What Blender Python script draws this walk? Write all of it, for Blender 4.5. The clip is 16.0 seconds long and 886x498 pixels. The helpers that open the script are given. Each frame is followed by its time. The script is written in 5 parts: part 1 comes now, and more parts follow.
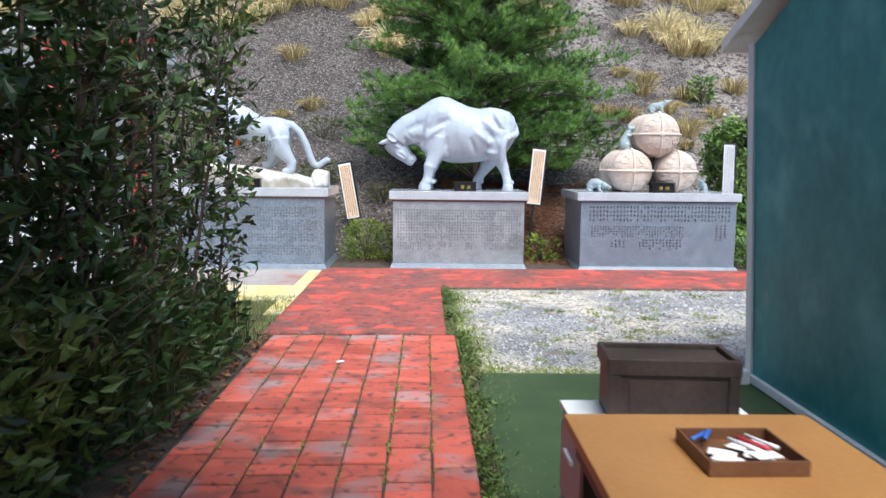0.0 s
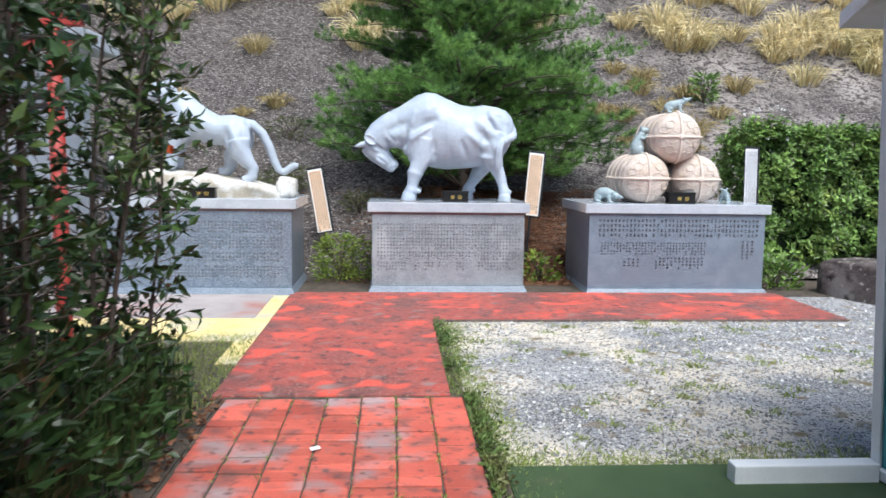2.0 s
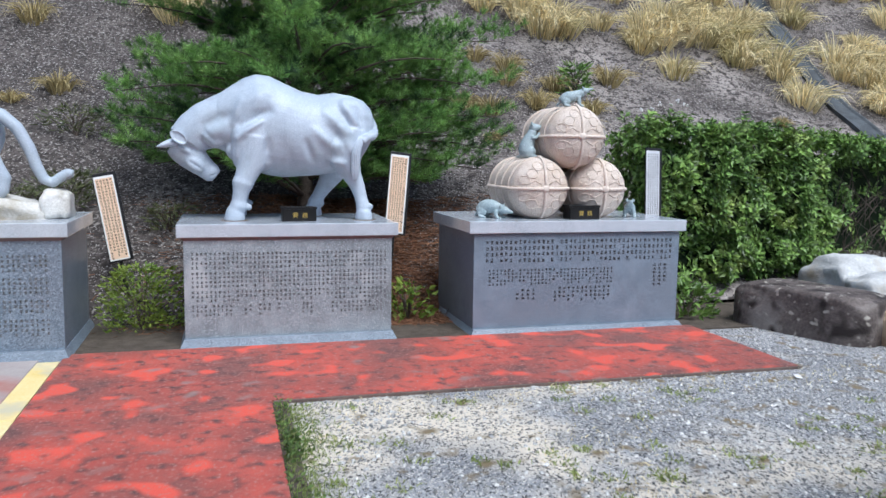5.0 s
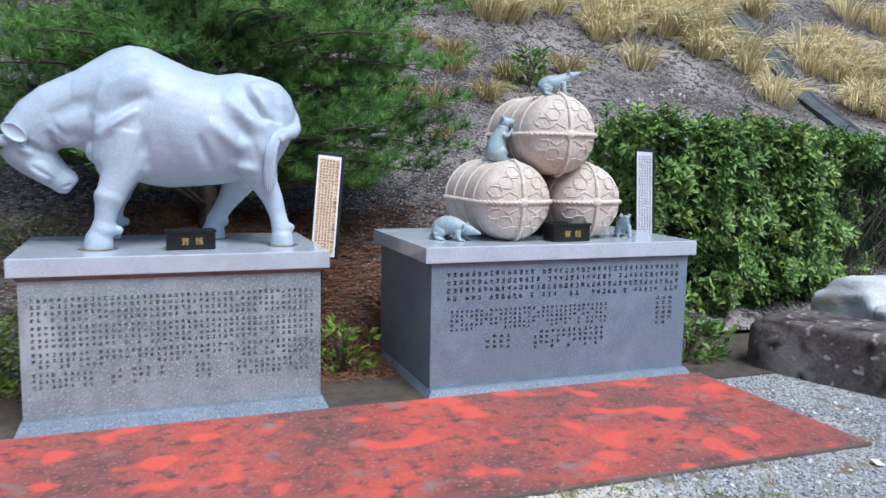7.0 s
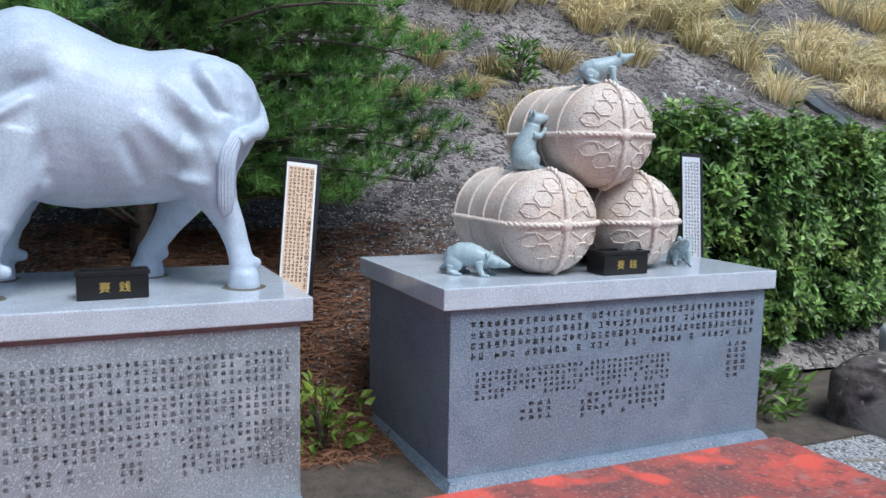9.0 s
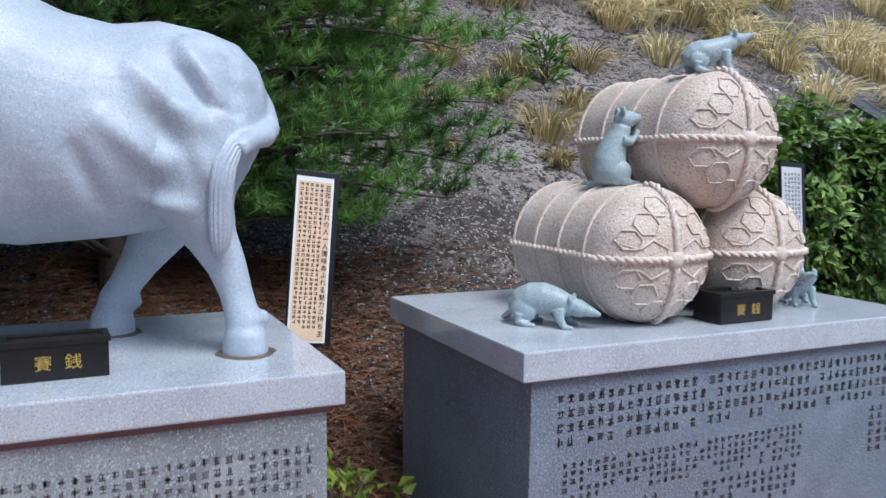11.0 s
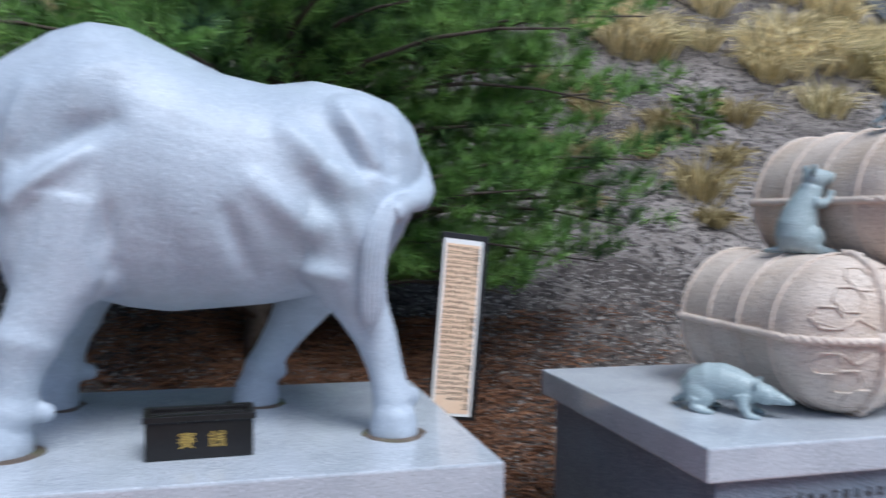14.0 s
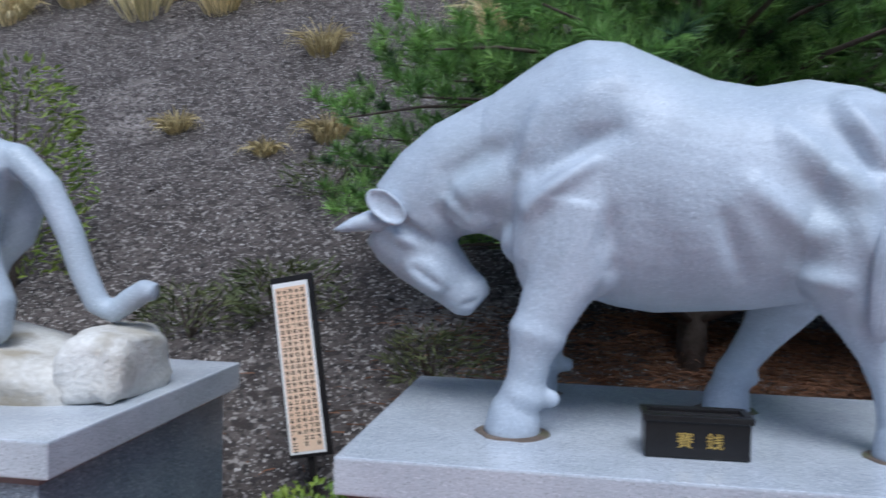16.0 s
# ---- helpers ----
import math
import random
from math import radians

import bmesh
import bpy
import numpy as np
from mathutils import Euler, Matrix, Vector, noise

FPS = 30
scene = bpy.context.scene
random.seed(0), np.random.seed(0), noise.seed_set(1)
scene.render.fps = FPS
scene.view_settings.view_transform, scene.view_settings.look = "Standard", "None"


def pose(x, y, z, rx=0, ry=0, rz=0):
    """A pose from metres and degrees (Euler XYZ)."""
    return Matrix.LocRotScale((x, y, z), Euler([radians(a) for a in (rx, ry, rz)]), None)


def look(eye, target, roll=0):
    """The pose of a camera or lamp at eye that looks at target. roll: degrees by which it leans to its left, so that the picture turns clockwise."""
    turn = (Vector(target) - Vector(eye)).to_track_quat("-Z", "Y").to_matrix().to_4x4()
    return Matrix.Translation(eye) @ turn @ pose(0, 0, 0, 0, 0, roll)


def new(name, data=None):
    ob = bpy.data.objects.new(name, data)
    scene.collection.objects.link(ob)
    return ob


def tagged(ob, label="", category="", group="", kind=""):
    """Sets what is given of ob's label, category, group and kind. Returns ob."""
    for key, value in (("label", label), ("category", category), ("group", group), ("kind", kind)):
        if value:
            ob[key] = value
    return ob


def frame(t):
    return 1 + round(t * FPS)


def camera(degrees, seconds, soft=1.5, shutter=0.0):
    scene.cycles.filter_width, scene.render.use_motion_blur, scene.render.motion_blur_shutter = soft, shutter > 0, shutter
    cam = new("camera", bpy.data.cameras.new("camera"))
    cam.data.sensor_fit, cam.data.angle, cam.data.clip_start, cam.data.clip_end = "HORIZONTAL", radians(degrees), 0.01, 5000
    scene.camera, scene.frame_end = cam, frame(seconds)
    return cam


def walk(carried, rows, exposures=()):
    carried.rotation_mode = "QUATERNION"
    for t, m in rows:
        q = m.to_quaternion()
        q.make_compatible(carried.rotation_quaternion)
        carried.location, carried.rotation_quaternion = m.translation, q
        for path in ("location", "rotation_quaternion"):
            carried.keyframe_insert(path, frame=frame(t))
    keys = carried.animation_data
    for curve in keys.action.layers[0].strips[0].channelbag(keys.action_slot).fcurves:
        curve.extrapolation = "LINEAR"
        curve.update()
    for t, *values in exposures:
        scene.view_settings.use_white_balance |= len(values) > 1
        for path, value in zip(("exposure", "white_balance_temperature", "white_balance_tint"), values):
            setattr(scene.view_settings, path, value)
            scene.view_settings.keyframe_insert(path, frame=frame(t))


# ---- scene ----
cam = camera(58.1, 16.0, soft=1.5, shutter=0.5)
PATH = [
    (0, (0.463, -0.016, 1.342), (0.507, 1.971, 1.123), 0.6),
    (0.5, (0.392, 0.388, 1.33), (0.439, 2.376, 1.114), 0.7),
    (1, (0.377, 0.731, 1.366), (0.432, 2.718, 1.147), 0.7),
    (1.5, (0.327, 1.055, 1.396), (0.386, 3.042, 1.18), 0.7),
    (2, (0.273, 1.409, 1.406), (0.399, 3.393, 1.188), 0.7),
    (2.5, (0.213, 1.778, 1.434), (0.461, 3.75, 1.211), 0.8),
    (3, (0.169, 2.091, 1.449), (0.55, 4.042, 1.226), 0.8),
    (3.5, (0.192, 2.481, 1.47), (0.691, 4.404, 1.24), 0.8),
    (4, (0.237, 2.832, 1.471), (0.758, 4.75, 1.245), 0.8),
    (6.5, (0.621, 4.791, 1.608), (1.25, 6.673, 1.358), 0.9),
    (7, (0.699, 5.25, 1.58), (1.401, 7.106, 1.336), 1.1),
    (7.5, (0.711, 5.608, 1.594), (1.447, 7.451, 1.349), 1.0),
    (8, (0.747, 5.981, 1.589), (1.519, 7.809, 1.346), 1.1),
    (10.5, (0.992, 7.498, 1.58), (1.835, 9.298, 1.361), 0.8),
    (11, (1.016, 7.729, 1.59), (1.86, 9.53, 1.38), 0.8),
    (11.5, (1.078, 7.863, 1.608), (1.931, 9.663, 1.433), 0.8),
    (12, (1.162, 7.888, 1.62), (2.1, 9.65, 1.49), 0.8),
    (12.5, (1.17, 7.925, 1.615), (2.164, 9.658, 1.509), 0.9),
    (13, (1.107, 7.976, 1.614), (2.096, 9.712, 1.524), 0.9),
    (13.5, (1.049, 8.004, 1.618), (1.917, 9.804, 1.534), 0.9),
    (14, (1.009, 7.995, 1.619), (1.552, 9.918, 1.542), 1.0),
    (14.5, (0.921, 8.011, 1.605), (1.095, 10.002, 1.538), 1.3),
    (15, (0.847, 7.959, 1.629), (0.766, 9.956, 1.551), 1.2),
    (15.5, (0.768, 7.946, 1.635), (0.569, 9.934, 1.552), 1.1),
    (16, (0.661, 7.968, 1.619), (0.302, 9.934, 1.532), 1.0),
]
EXPOSURES = [(0, 0.90, 6000, 6), (1.0, 1.02, 6100, 6), (2.0, 0.86, 6000, 6), (3.0, 0.68, 5950, 6), (4, 0.51, 5850, 6), (7, 0.55, 5550, 6), (8, 0.49, 5550, 5), (10.5, 0.42, 5650, 6), (11.1, 0.34, 5650, 7), (13, 0.45, 5750, 8), (14.2, 0.22, 5600, 7), (15, 0.13, 5550, 8), (16, 0.09, 5500, 8)]
walk(cam, [(t, look(eye, target, roll)) for t, eye, target, roll in PATH], EXPOSURES)

# ---- world and light ----
world = bpy.data.worlds.new("sky")
scene.world = world
world.use_nodes = True
wn = world.node_tree.nodes
sky = wn.new("ShaderNodeTexSky")
sky.sky_type, sky.sun_disc = "NISHITA", False
sky.sun_elevation, sky.sun_rotation = radians(59), radians(165)
sky.air_density, sky.dust_density, sky.ozone_density = 1.0, 2.5, 1.0
world.node_tree.links.new(sky.outputs[0], wn["Background"].inputs[0])
wn["Background"].inputs[1].default_value = 0.092
sun_data = bpy.data.lights.new("sun", "SUN")
sun_data.energy, sun_data.angle, sun_data.color = 2.4, radians(32), (1.0, 0.97, 0.93)
sun = new("sun", sun_data)
sun.matrix_world = look((1.2, -4.6, 8), (0, 0, 0))


# ---- materials ----
def mat(name, a, b, scale=8.0, rough=0.7, bump=0.2, fine=120.0, c=None, cscale=2.0, cut=(0.5, 0.62), metal=0.0, detail=6.0, spec=0.4,
        var=0.0, island=False, trans=0.0, dist=0.01, speck=None, drift=None):
    """Two mixed base colours over a coarse and a fine noise, a third in patches, bump from the fine noise."""
    m = bpy.data.materials.new(name)
    m.use_nodes = True
    nt = m.node_tree
    n, l = nt.nodes, nt.links
    p = n["Principled BSDF"]
    geo = n.new("ShaderNodeNewGeometry")

    def noise_at(sc, det=detail):
        t = n.new("ShaderNodeTexNoise")
        t.inputs["Scale"].default_value, t.inputs["Detail"].default_value = sc, det
        l.new(geo.outputs["Position"], t.inputs["Vector"])
        return t

    def mix(fac, x, y):
        k = n.new("ShaderNodeMix")
        k.data_type = "RGBA"
        l.new(fac, k.inputs[0])
        for sock, v in ((k.inputs[6], x), (k.inputs[7], y)):
            if isinstance(v, tuple):
                sock.default_value = (*v, 1)
            else:
                l.new(v, sock)
        return k.outputs[2]

    def ramp(fac, lo, hi):
        r = n.new("ShaderNodeMapRange")
        r.inputs[1].default_value, r.inputs[2].default_value = lo, hi
        l.new(fac, r.inputs[0])
        return r.outputs[0]
    coarse, small = noise_at(scale), noise_at(fine, 3.0)
    half = n.new("ShaderNodeMath")
    half.operation = "MULTIPLY_ADD"
    l.new(small.outputs[0], half.inputs[0])
    half.inputs[1].default_value = 0.6
    l.new(coarse.outputs[0], half.inputs[2])
    col = mix(ramp(half.outputs[0], 0.55, 1.05), a, b)
    if c:
        patch = noise_at(cscale).outputs[0]
        if drift:
            # the third colour thins out along x, from drift[0] to drift[1]
            sep, run, add = n.new("ShaderNodeSeparateXYZ"), n.new("ShaderNodeMapRange"), n.new("ShaderNodeMath")
            l.new(geo.outputs["Position"], sep.inputs[0])
            l.new(sep.outputs[0], run.inputs[0])
            run.inputs[1].default_value, run.inputs[2].default_value, run.inputs[3].default_value, run.inputs[4].default_value = drift
            l.new(patch, add.inputs[0])
            l.new(run.outputs[0], add.inputs[1])
            patch = add.outputs[0]
        col = mix(ramp(patch, *cut), col, c)
    if speck:
        for shade, size, lo, hi in speck:
            col = mix(ramp(noise_at(size, 1.0).outputs[0], lo, hi), col, shade)
    if var:
        hsv = n.new("ShaderNodeHueSaturation")
        rnd = geo.outputs["Random Per Island"] if island else n.new("ShaderNodeObjectInfo").outputs["Random"]
        mr = n.new("ShaderNodeMapRange")
        mr.inputs[3].default_value, mr.inputs[4].default_value = 1 - var, 1 + var
        l.new(rnd, mr.inputs[0])
        l.new(mr.outputs[0], hsv.inputs["Value"])
        l.new(col, hsv.inputs["Color"])
        col = hsv.outputs[0]
    l.new(col, p.inputs["Base Color"])
    p.inputs["Roughness"].default_value, p.inputs["Metallic"].default_value = rough, metal
    p.inputs["Specular IOR Level"].default_value = spec
    if trans:
        p.inputs["Subsurface Weight"].default_value = 0.0
        tr = n.new("ShaderNodeBsdfTranslucent")
        l.new(col, tr.inputs[0])
        ms = n.new("ShaderNodeMixShader")
        ms.inputs[0].default_value = trans
        l.new(p.outputs[0], ms.inputs[1])
        l.new(tr.outputs[0], ms.inputs[2])
        l.new(ms.outputs[0], n["Material Output"].inputs[0])
    if bump:
        bp = n.new("ShaderNodeBump")
        bp.inputs["Strength"].default_value, bp.inputs["Distance"].default_value = bump, dist
        l.new(small.outputs[0], bp.inputs["Height"])
        l.new(bp.outputs[0], p.inputs["Normal"])
    return m


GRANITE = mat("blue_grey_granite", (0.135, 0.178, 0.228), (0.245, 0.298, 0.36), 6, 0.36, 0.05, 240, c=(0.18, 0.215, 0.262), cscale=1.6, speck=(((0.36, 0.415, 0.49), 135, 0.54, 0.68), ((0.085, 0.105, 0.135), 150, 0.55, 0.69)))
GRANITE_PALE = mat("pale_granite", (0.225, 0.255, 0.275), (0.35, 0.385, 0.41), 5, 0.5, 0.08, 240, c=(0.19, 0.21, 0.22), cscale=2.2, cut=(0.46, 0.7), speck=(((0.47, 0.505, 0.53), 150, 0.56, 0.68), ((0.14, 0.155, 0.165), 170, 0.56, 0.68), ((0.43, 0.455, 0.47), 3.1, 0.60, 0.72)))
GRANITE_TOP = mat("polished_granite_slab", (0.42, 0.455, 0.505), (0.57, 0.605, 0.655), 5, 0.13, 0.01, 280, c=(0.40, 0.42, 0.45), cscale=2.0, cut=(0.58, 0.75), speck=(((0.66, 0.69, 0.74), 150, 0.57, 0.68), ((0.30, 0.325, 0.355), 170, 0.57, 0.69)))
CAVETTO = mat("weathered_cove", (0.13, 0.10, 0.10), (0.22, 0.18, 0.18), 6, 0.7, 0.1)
STATUE = mat("pale_blue_grey_statue_stone", (0.395, 0.45, 0.53), (0.555, 0.61, 0.69), 4, 0.44, 0.20, 70, c=(0.43, 0.49, 0.555), cscale=2.5, speck=(((0.65, 0.71, 0.78), 220, 0.58, 0.72), ((0.36, 0.415, 0.48), 200, 0.57, 0.72), ((0.37, 0.41, 0.47), 9, 0.58, 0.86)), spec=0.42)
RATSTONE = mat("green_grey_statue_stone", (0.30, 0.38, 0.40), (0.44, 0.52, 0.54), 9, 0.38, 0.15, 200, speck=(((0.62, 0.68, 0.70), 230, 0.58, 0.68), ((0.18, 0.23, 0.25), 260, 0.58, 0.68)))
PINKSTONE = mat("pinkish_granite", (0.60, 0.49, 0.41), (0.79, 0.68, 0.59), 7, 0.8, 0.5, 110, c=(0.60, 0.45, 0.33), cscale=3.0, cut=(0.50, 0.75), speck=(((0.36, 0.27, 0.22), 120, 0.60, 0.68), ((0.88, 0.80, 0.73), 140, 0.60, 0.70)))
PINKROPE = mat("carved_rope_stone", (0.66, 0.54, 0.46), (0.82, 0.71, 0.62), 12, 0.8, 0.3, 160)
WHITESTONE = mat("rough_white_stone", (0.50, 0.47, 0.42), (0.78, 0.76, 0.72), 7, 0.85, 0.6, 60, c=(0.40, 0.35, 0.27), cscale=4)
REDPAINT = mat("worn_red_painted_concrete", (0.48, 0.072, 0.050), (0.66, 0.12, 0.085), 2.6, 0.72, 0.35, 90, c=(0.19, 0.082, 0.072), cscale=1.5, cut=(0.30, 0.66), detail=12.0, dist=0.015, speck=(((0.12, 0.060, 0.056), 11, 0.51, 0.74), ((0.68, 0.10, 0.068), 3.4, 0.58, 0.66), ((0.42, 0.21, 0.18), 42, 0.57, 0.75), ((0.30, 0.20, 0.18), 5, 0.62, 0.80)))
REDBRICK = mat("worn_red_brick", (0.47, 0.090, 0.062), (0.64, 0.145, 0.10), 3.0, 0.8, 0.3, 80, c=(0.34, 0.235, 0.23), cscale=2.6, cut=(0.52, 0.66), var=0.26, speck=(((0.22, 0.085, 0.072), 5, 0.54, 0.78), ((0.13, 0.065, 0.058), 16, 0.57, 0.76)))
# slab side, its shadow included in the dark colour
EDGE = mat("shadowed_concrete_edge", (0.10, 0.07, 0.06), (0.2, 0.15, 0.13), 6, 0.9, 0.3)
YELLOW = mat("worn_yellow_paint", (0.74, 0.56, 0.20), (0.84, 0.70, 0.38), 3, 0.8, 0.2, 70, c=(0.58, 0.52, 0.36), cscale=2)
PLAINCON = mat("grey_concrete", (0.34, 0.29, 0.28), (0.46, 0.42, 0.40), 3, 0.85, 0.2, 80, c=(0.38, 0.16, 0.13), cscale=1.5, cut=(0.52, 0.7))
SOIL = mat("dark_soil", (0.05, 0.04, 0.03), (0.12, 0.095, 0.075), 9, 0.95, 0.6, 60)
GRAVEL = mat("grey_gravel_ground", (0.16, 0.165, 0.18), (0.46, 0.46, 0.475), 1.3, 0.95, 0.9, 70, c=(0.76, 0.67, 0.55), cscale=1.1, cut=(0.47, 0.62), drift=(1.6, 4.6, 0.07, -0.13), detail=10.0, dist=0.02, speck=(((0.05, 0.05, 0.052), 60, 0.53, 0.62), ((0.70, 0.66, 0.61), 75, 0.58, 0.64), ((0.22, 0.17, 0.10), 6, 0.60, 0.74)))
PEBBLE = mat("gravel_stones", (0.16, 0.16, 0.165), (0.60, 0.585, 0.56), 30, 0.85, 0.2, 90, var=0.6, island=True)
SLOPE = mat("stony_slope_soil", (0.063, 0.052, 0.047), (0.14, 0.118, 0.108), 2, 0.95, 0.9, 40, c=(0.35, 0.305, 0.28), cscale=0.9, drift=(-1.0, 6.0, -0.10, 0.10), cut=(0.50, 0.70), detail=9.0, dist=0.04, speck=(((0.050, 0.040, 0.037), 9, 0.51, 0.64), ((0.045, 0.038, 0.036), 24, 0.54, 0.62), ((0.31, 0.28, 0.26), 26, 0.60, 0.69), ((0.52, 0.485, 0.46), 46, 0.64, 0.71)))
CHIPS = mat("slope_stone_chips", (0.05, 0.041, 0.038), (0.225, 0.20, 0.187), 40, 0.9, 0.2, 90, var=0.7, island=True)
DRYGRASS = mat("dry_yellow_grass", (0.54, 0.44, 0.21), (0.90, 0.79, 0.51), 1.5, 0.75, 0.0, 30, c=(0.44, 0.41, 0.19), cscale=0.9, cut=(0.54, 0.75), var=0.5, island=True, trans=0.3)
DRYTUFT = mat("dull_brown_grass", (0.30, 0.235, 0.105), (0.60, 0.49, 0.25), 2.5, 0.8, 0.0, 30, var=0.45, island=True, trans=0.25)
GREENGRASS = mat("short_green_grass", (0.16, 0.22, 0.05), (0.40, 0.44, 0.15), 2, 0.7, 0.0, 30, var=0.4, island=True, trans=0.25)
TURF = mat("artificial_turf", (0.034, 0.066, 0.026), (0.068, 0.108, 0.045), 2.5, 0.9, 0.6, 260, c=(0.13, 0.115, 0.07), cscale=1.8, cut=(0.60, 0.8))
NEEDLE = mat("pine_needles", (0.12, 0.26, 0.06), (0.36, 0.56, 0.16), 3.0, 0.5, 0.0, 20, c=(0.048, 0.10, 0.038), cscale=3.4, cut=(0.48, 0.64), var=0.5, island=True, trans=0.38)
DEADNEEDLE = mat("dead_needles", (0.14, 0.062, 0.032), (0.27, 0.135, 0.075), 3, 0.9, 0.0, 30, var=0.4, island=True)
BARK = mat("bark", (0.06, 0.045, 0.035), (0.14, 0.11, 0.09), 14, 0.9, 0.6, 50)
LEAF = mat("dark_glossy_leaves", (0.017, 0.042, 0.016), (0.065, 0.115, 0.032), 1.6, 0.36, 0.0, 20, c=(0.16, 0.22, 0.05), cscale=1.0, cut=(0.55, 0.73), var=0.55, island=True, trans=0.2)
HEDGELEAF = mat("hedge_leaves", (0.085, 0.17, 0.04), (0.24, 0.36, 0.085), 2, 0.36, 0.0, 20, c=(0.37, 0.45, 0.12), cscale=2.2, cut=(0.56, 0.75), var=0.75, island=True, trans=0.22)
SHRUBLEAF = mat("yellow_green_leaves", (0.10, 0.20, 0.03), (0.30, 0.36, 0.06), 2, 0.5, 0.0, 20, var=0.35, island=True, trans=0.25)
WILDLEAF = mat("dull_olive_leaves", (0.065, 0.085, 0.035), (0.17, 0.18, 0.075), 2, 0.6, 0.0, 20, var=0.4, island=True, trans=0.2)
# near-black base colour stands in for the shade inside the hedge
HEDGECORE = mat("hedge_painted_shade", (0.010, 0.020, 0.008), (0.03, 0.05, 0.02), 8, 0.95, 0.0)
ROCK_DARK = mat("brown_grey_rock", (0.055, 0.042, 0.038), (0.20, 0.165, 0.15), 4, 0.75, 0.6, 40, c=(0.30, 0.27, 0.245), cscale=2.0, cut=(0.55, 0.72), speck=(((0.03, 0.022, 0.02), 6, 0.52, 0.68), ((0.42, 0.38, 0.33), 14, 0.64, 0.72)))
ROCK_PALE = mat("pale_rock", (0.42, 0.42, 0.42), (0.70, 0.69, 0.67), 3, 0.85, 0.5, 40, c=(0.40, 0.33, 0.25), cscale=2.5, cut=(0.55, 0.7))
ROCK_TAN = mat("tan_rock", (0.38, 0.25, 0.15), (0.58, 0.46, 0.34), 4, 0.85, 0.5, 40)
TEAL = mat("teal_tarpaulin", (0.013, 0.165, 0.185), (0.04, 0.28, 0.30), 1.3, 0.5, 0.15, 14, c=(0.13, 0.42, 0.44), cscale=2.2, cut=(0.52, 0.8))
WHITEPAINT = mat("white_painted_steel", (0.66, 0.68, 0.70), (0.80, 0.81, 0.82), 5, 0.45, 0.05, c=(0.5, 0.47, 0.42), cscale=5, cut=(0.6, 0.8))
DESKWOOD = mat("orange_brown_desk_top", (0.33, 0.15, 0.045), (0.42, 0.21, 0.07), 3, 0.4, 0.05, 60)
DARKWOOD = mat("dark_brown_wood", (0.020, 0.013, 0.011), (0.055, 0.036, 0.030), 6, 0.5, 0.15, 60)
TRAYWOOD = mat("brown_tray", (0.11, 0.045, 0.02), (0.18, 0.08, 0.035), 6, 0.5, 0.1, 60)
GREYSTEEL = mat("pinkish_grey_steel", (0.42, 0.36, 0.39), (0.50, 0.44, 0.47), 3, 0.5, 0.05)
PAPER = mat("paper", (0.70, 0.68, 0.68), (0.82, 0.80, 0.80), 8, 0.8, 0.05)
BLUE = mat("blue_plastic", (0.03, 0.10, 0.40), (0.05, 0.15, 0.5), 8, 0.4, 0.0)
REDPEN = mat("red_plastic", (0.5, 0.03, 0.05), (0.6, 0.05, 0.08), 8, 0.4, 0.0)
BLACK = mat("black_lacquer", (0.008, 0.007, 0.007), (0.02, 0.018, 0.018), 8, 0.3, 0.02)
GOLD = mat("gold_lettering", (0.55, 0.36, 0.08), (0.70, 0.50, 0.15), 20, 0.4, 0.0, metal=0.5)
SIGNFACE = mat("cream_sign_board", (0.80, 0.53, 0.34), (0.86, 0.64, 0.46), 2.5, 0.6, 0.02, 60)
SIGNEDGE = mat("white_sign_border", (0.80, 0.78, 0.76), (0.86, 0.85, 0.84), 4, 0.6, 0.02, 60)
WHITEFACE = mat("white_sign_board", (0.52, 0.52, 0.55), (0.68, 0.68, 0.71), 4, 0.6, 0.02, 60)
INK = mat("dark_ink", (0.03, 0.02, 0.02), (0.06, 0.045, 0.04), 30, 0.7, 0.0)
CARVED = mat("dark_carved_letters", (0.035, 0.035, 0.04), (0.08, 0.08, 0.09), 20, 0.8, 0.0)
CARVED_SOFT = mat("worn_carved_letters", (0.10, 0.10, 0.105), (0.19, 0.19, 0.20), 20, 0.8, 0.0)
REDPOST = mat("red_painted_post", (0.30, 0.030, 0.022), (0.42, 0.055, 0.042), 4, 0.55, 0.1)
CLOTH = mat("white_wall", (0.62, 0.66, 0.72), (0.76, 0.79, 0.84), 2, 0.8, 0.05)
DRAIN = mat("dark_drain_concrete", (0.045, 0.05, 0.055), (0.11, 0.12, 0.13), 5, 0.9, 0.3)
FLOWER = mat("white_flowers", (0.70, 0.66, 0.66), (0.85, 0.82, 0.80), 10, 0.7, 0.0)
ORANGELEAF = mat("red_leaf", (0.5, 0.07, 0.02), (0.6, 0.12, 0.03), 10, 0.6, 0.0)


# ---- building helpers ----
def part(name, bm, material, parent=None, label="", smooth=False):
    me = bpy.data.meshes.new(name)
    bm.normal_update()
    bm.to_mesh(me)
    bm.free()
    if smooth:
        me.shade_smooth()
    me.materials.append(material)
    ob = new(name, me)
    if parent:
        ob.parent = parent
    if label:
        ob["label"] = label
    return ob


def thing(name, label, category, group="", kind="", at=(0, 0, 0)):
    ob = new(name)
    ob.location = at
    return tagged(ob, label, category, group, kind)


def raw(name, verts, faces, material, parent=None, smooth=False):
    me = bpy.data.meshes.new(name)
    me.from_pydata(verts, [], faces)
    if smooth:
        me.shade_smooth()
    me.materials.append(material)
    ob = new(name, me)
    if parent:
        ob.parent = parent
    return ob


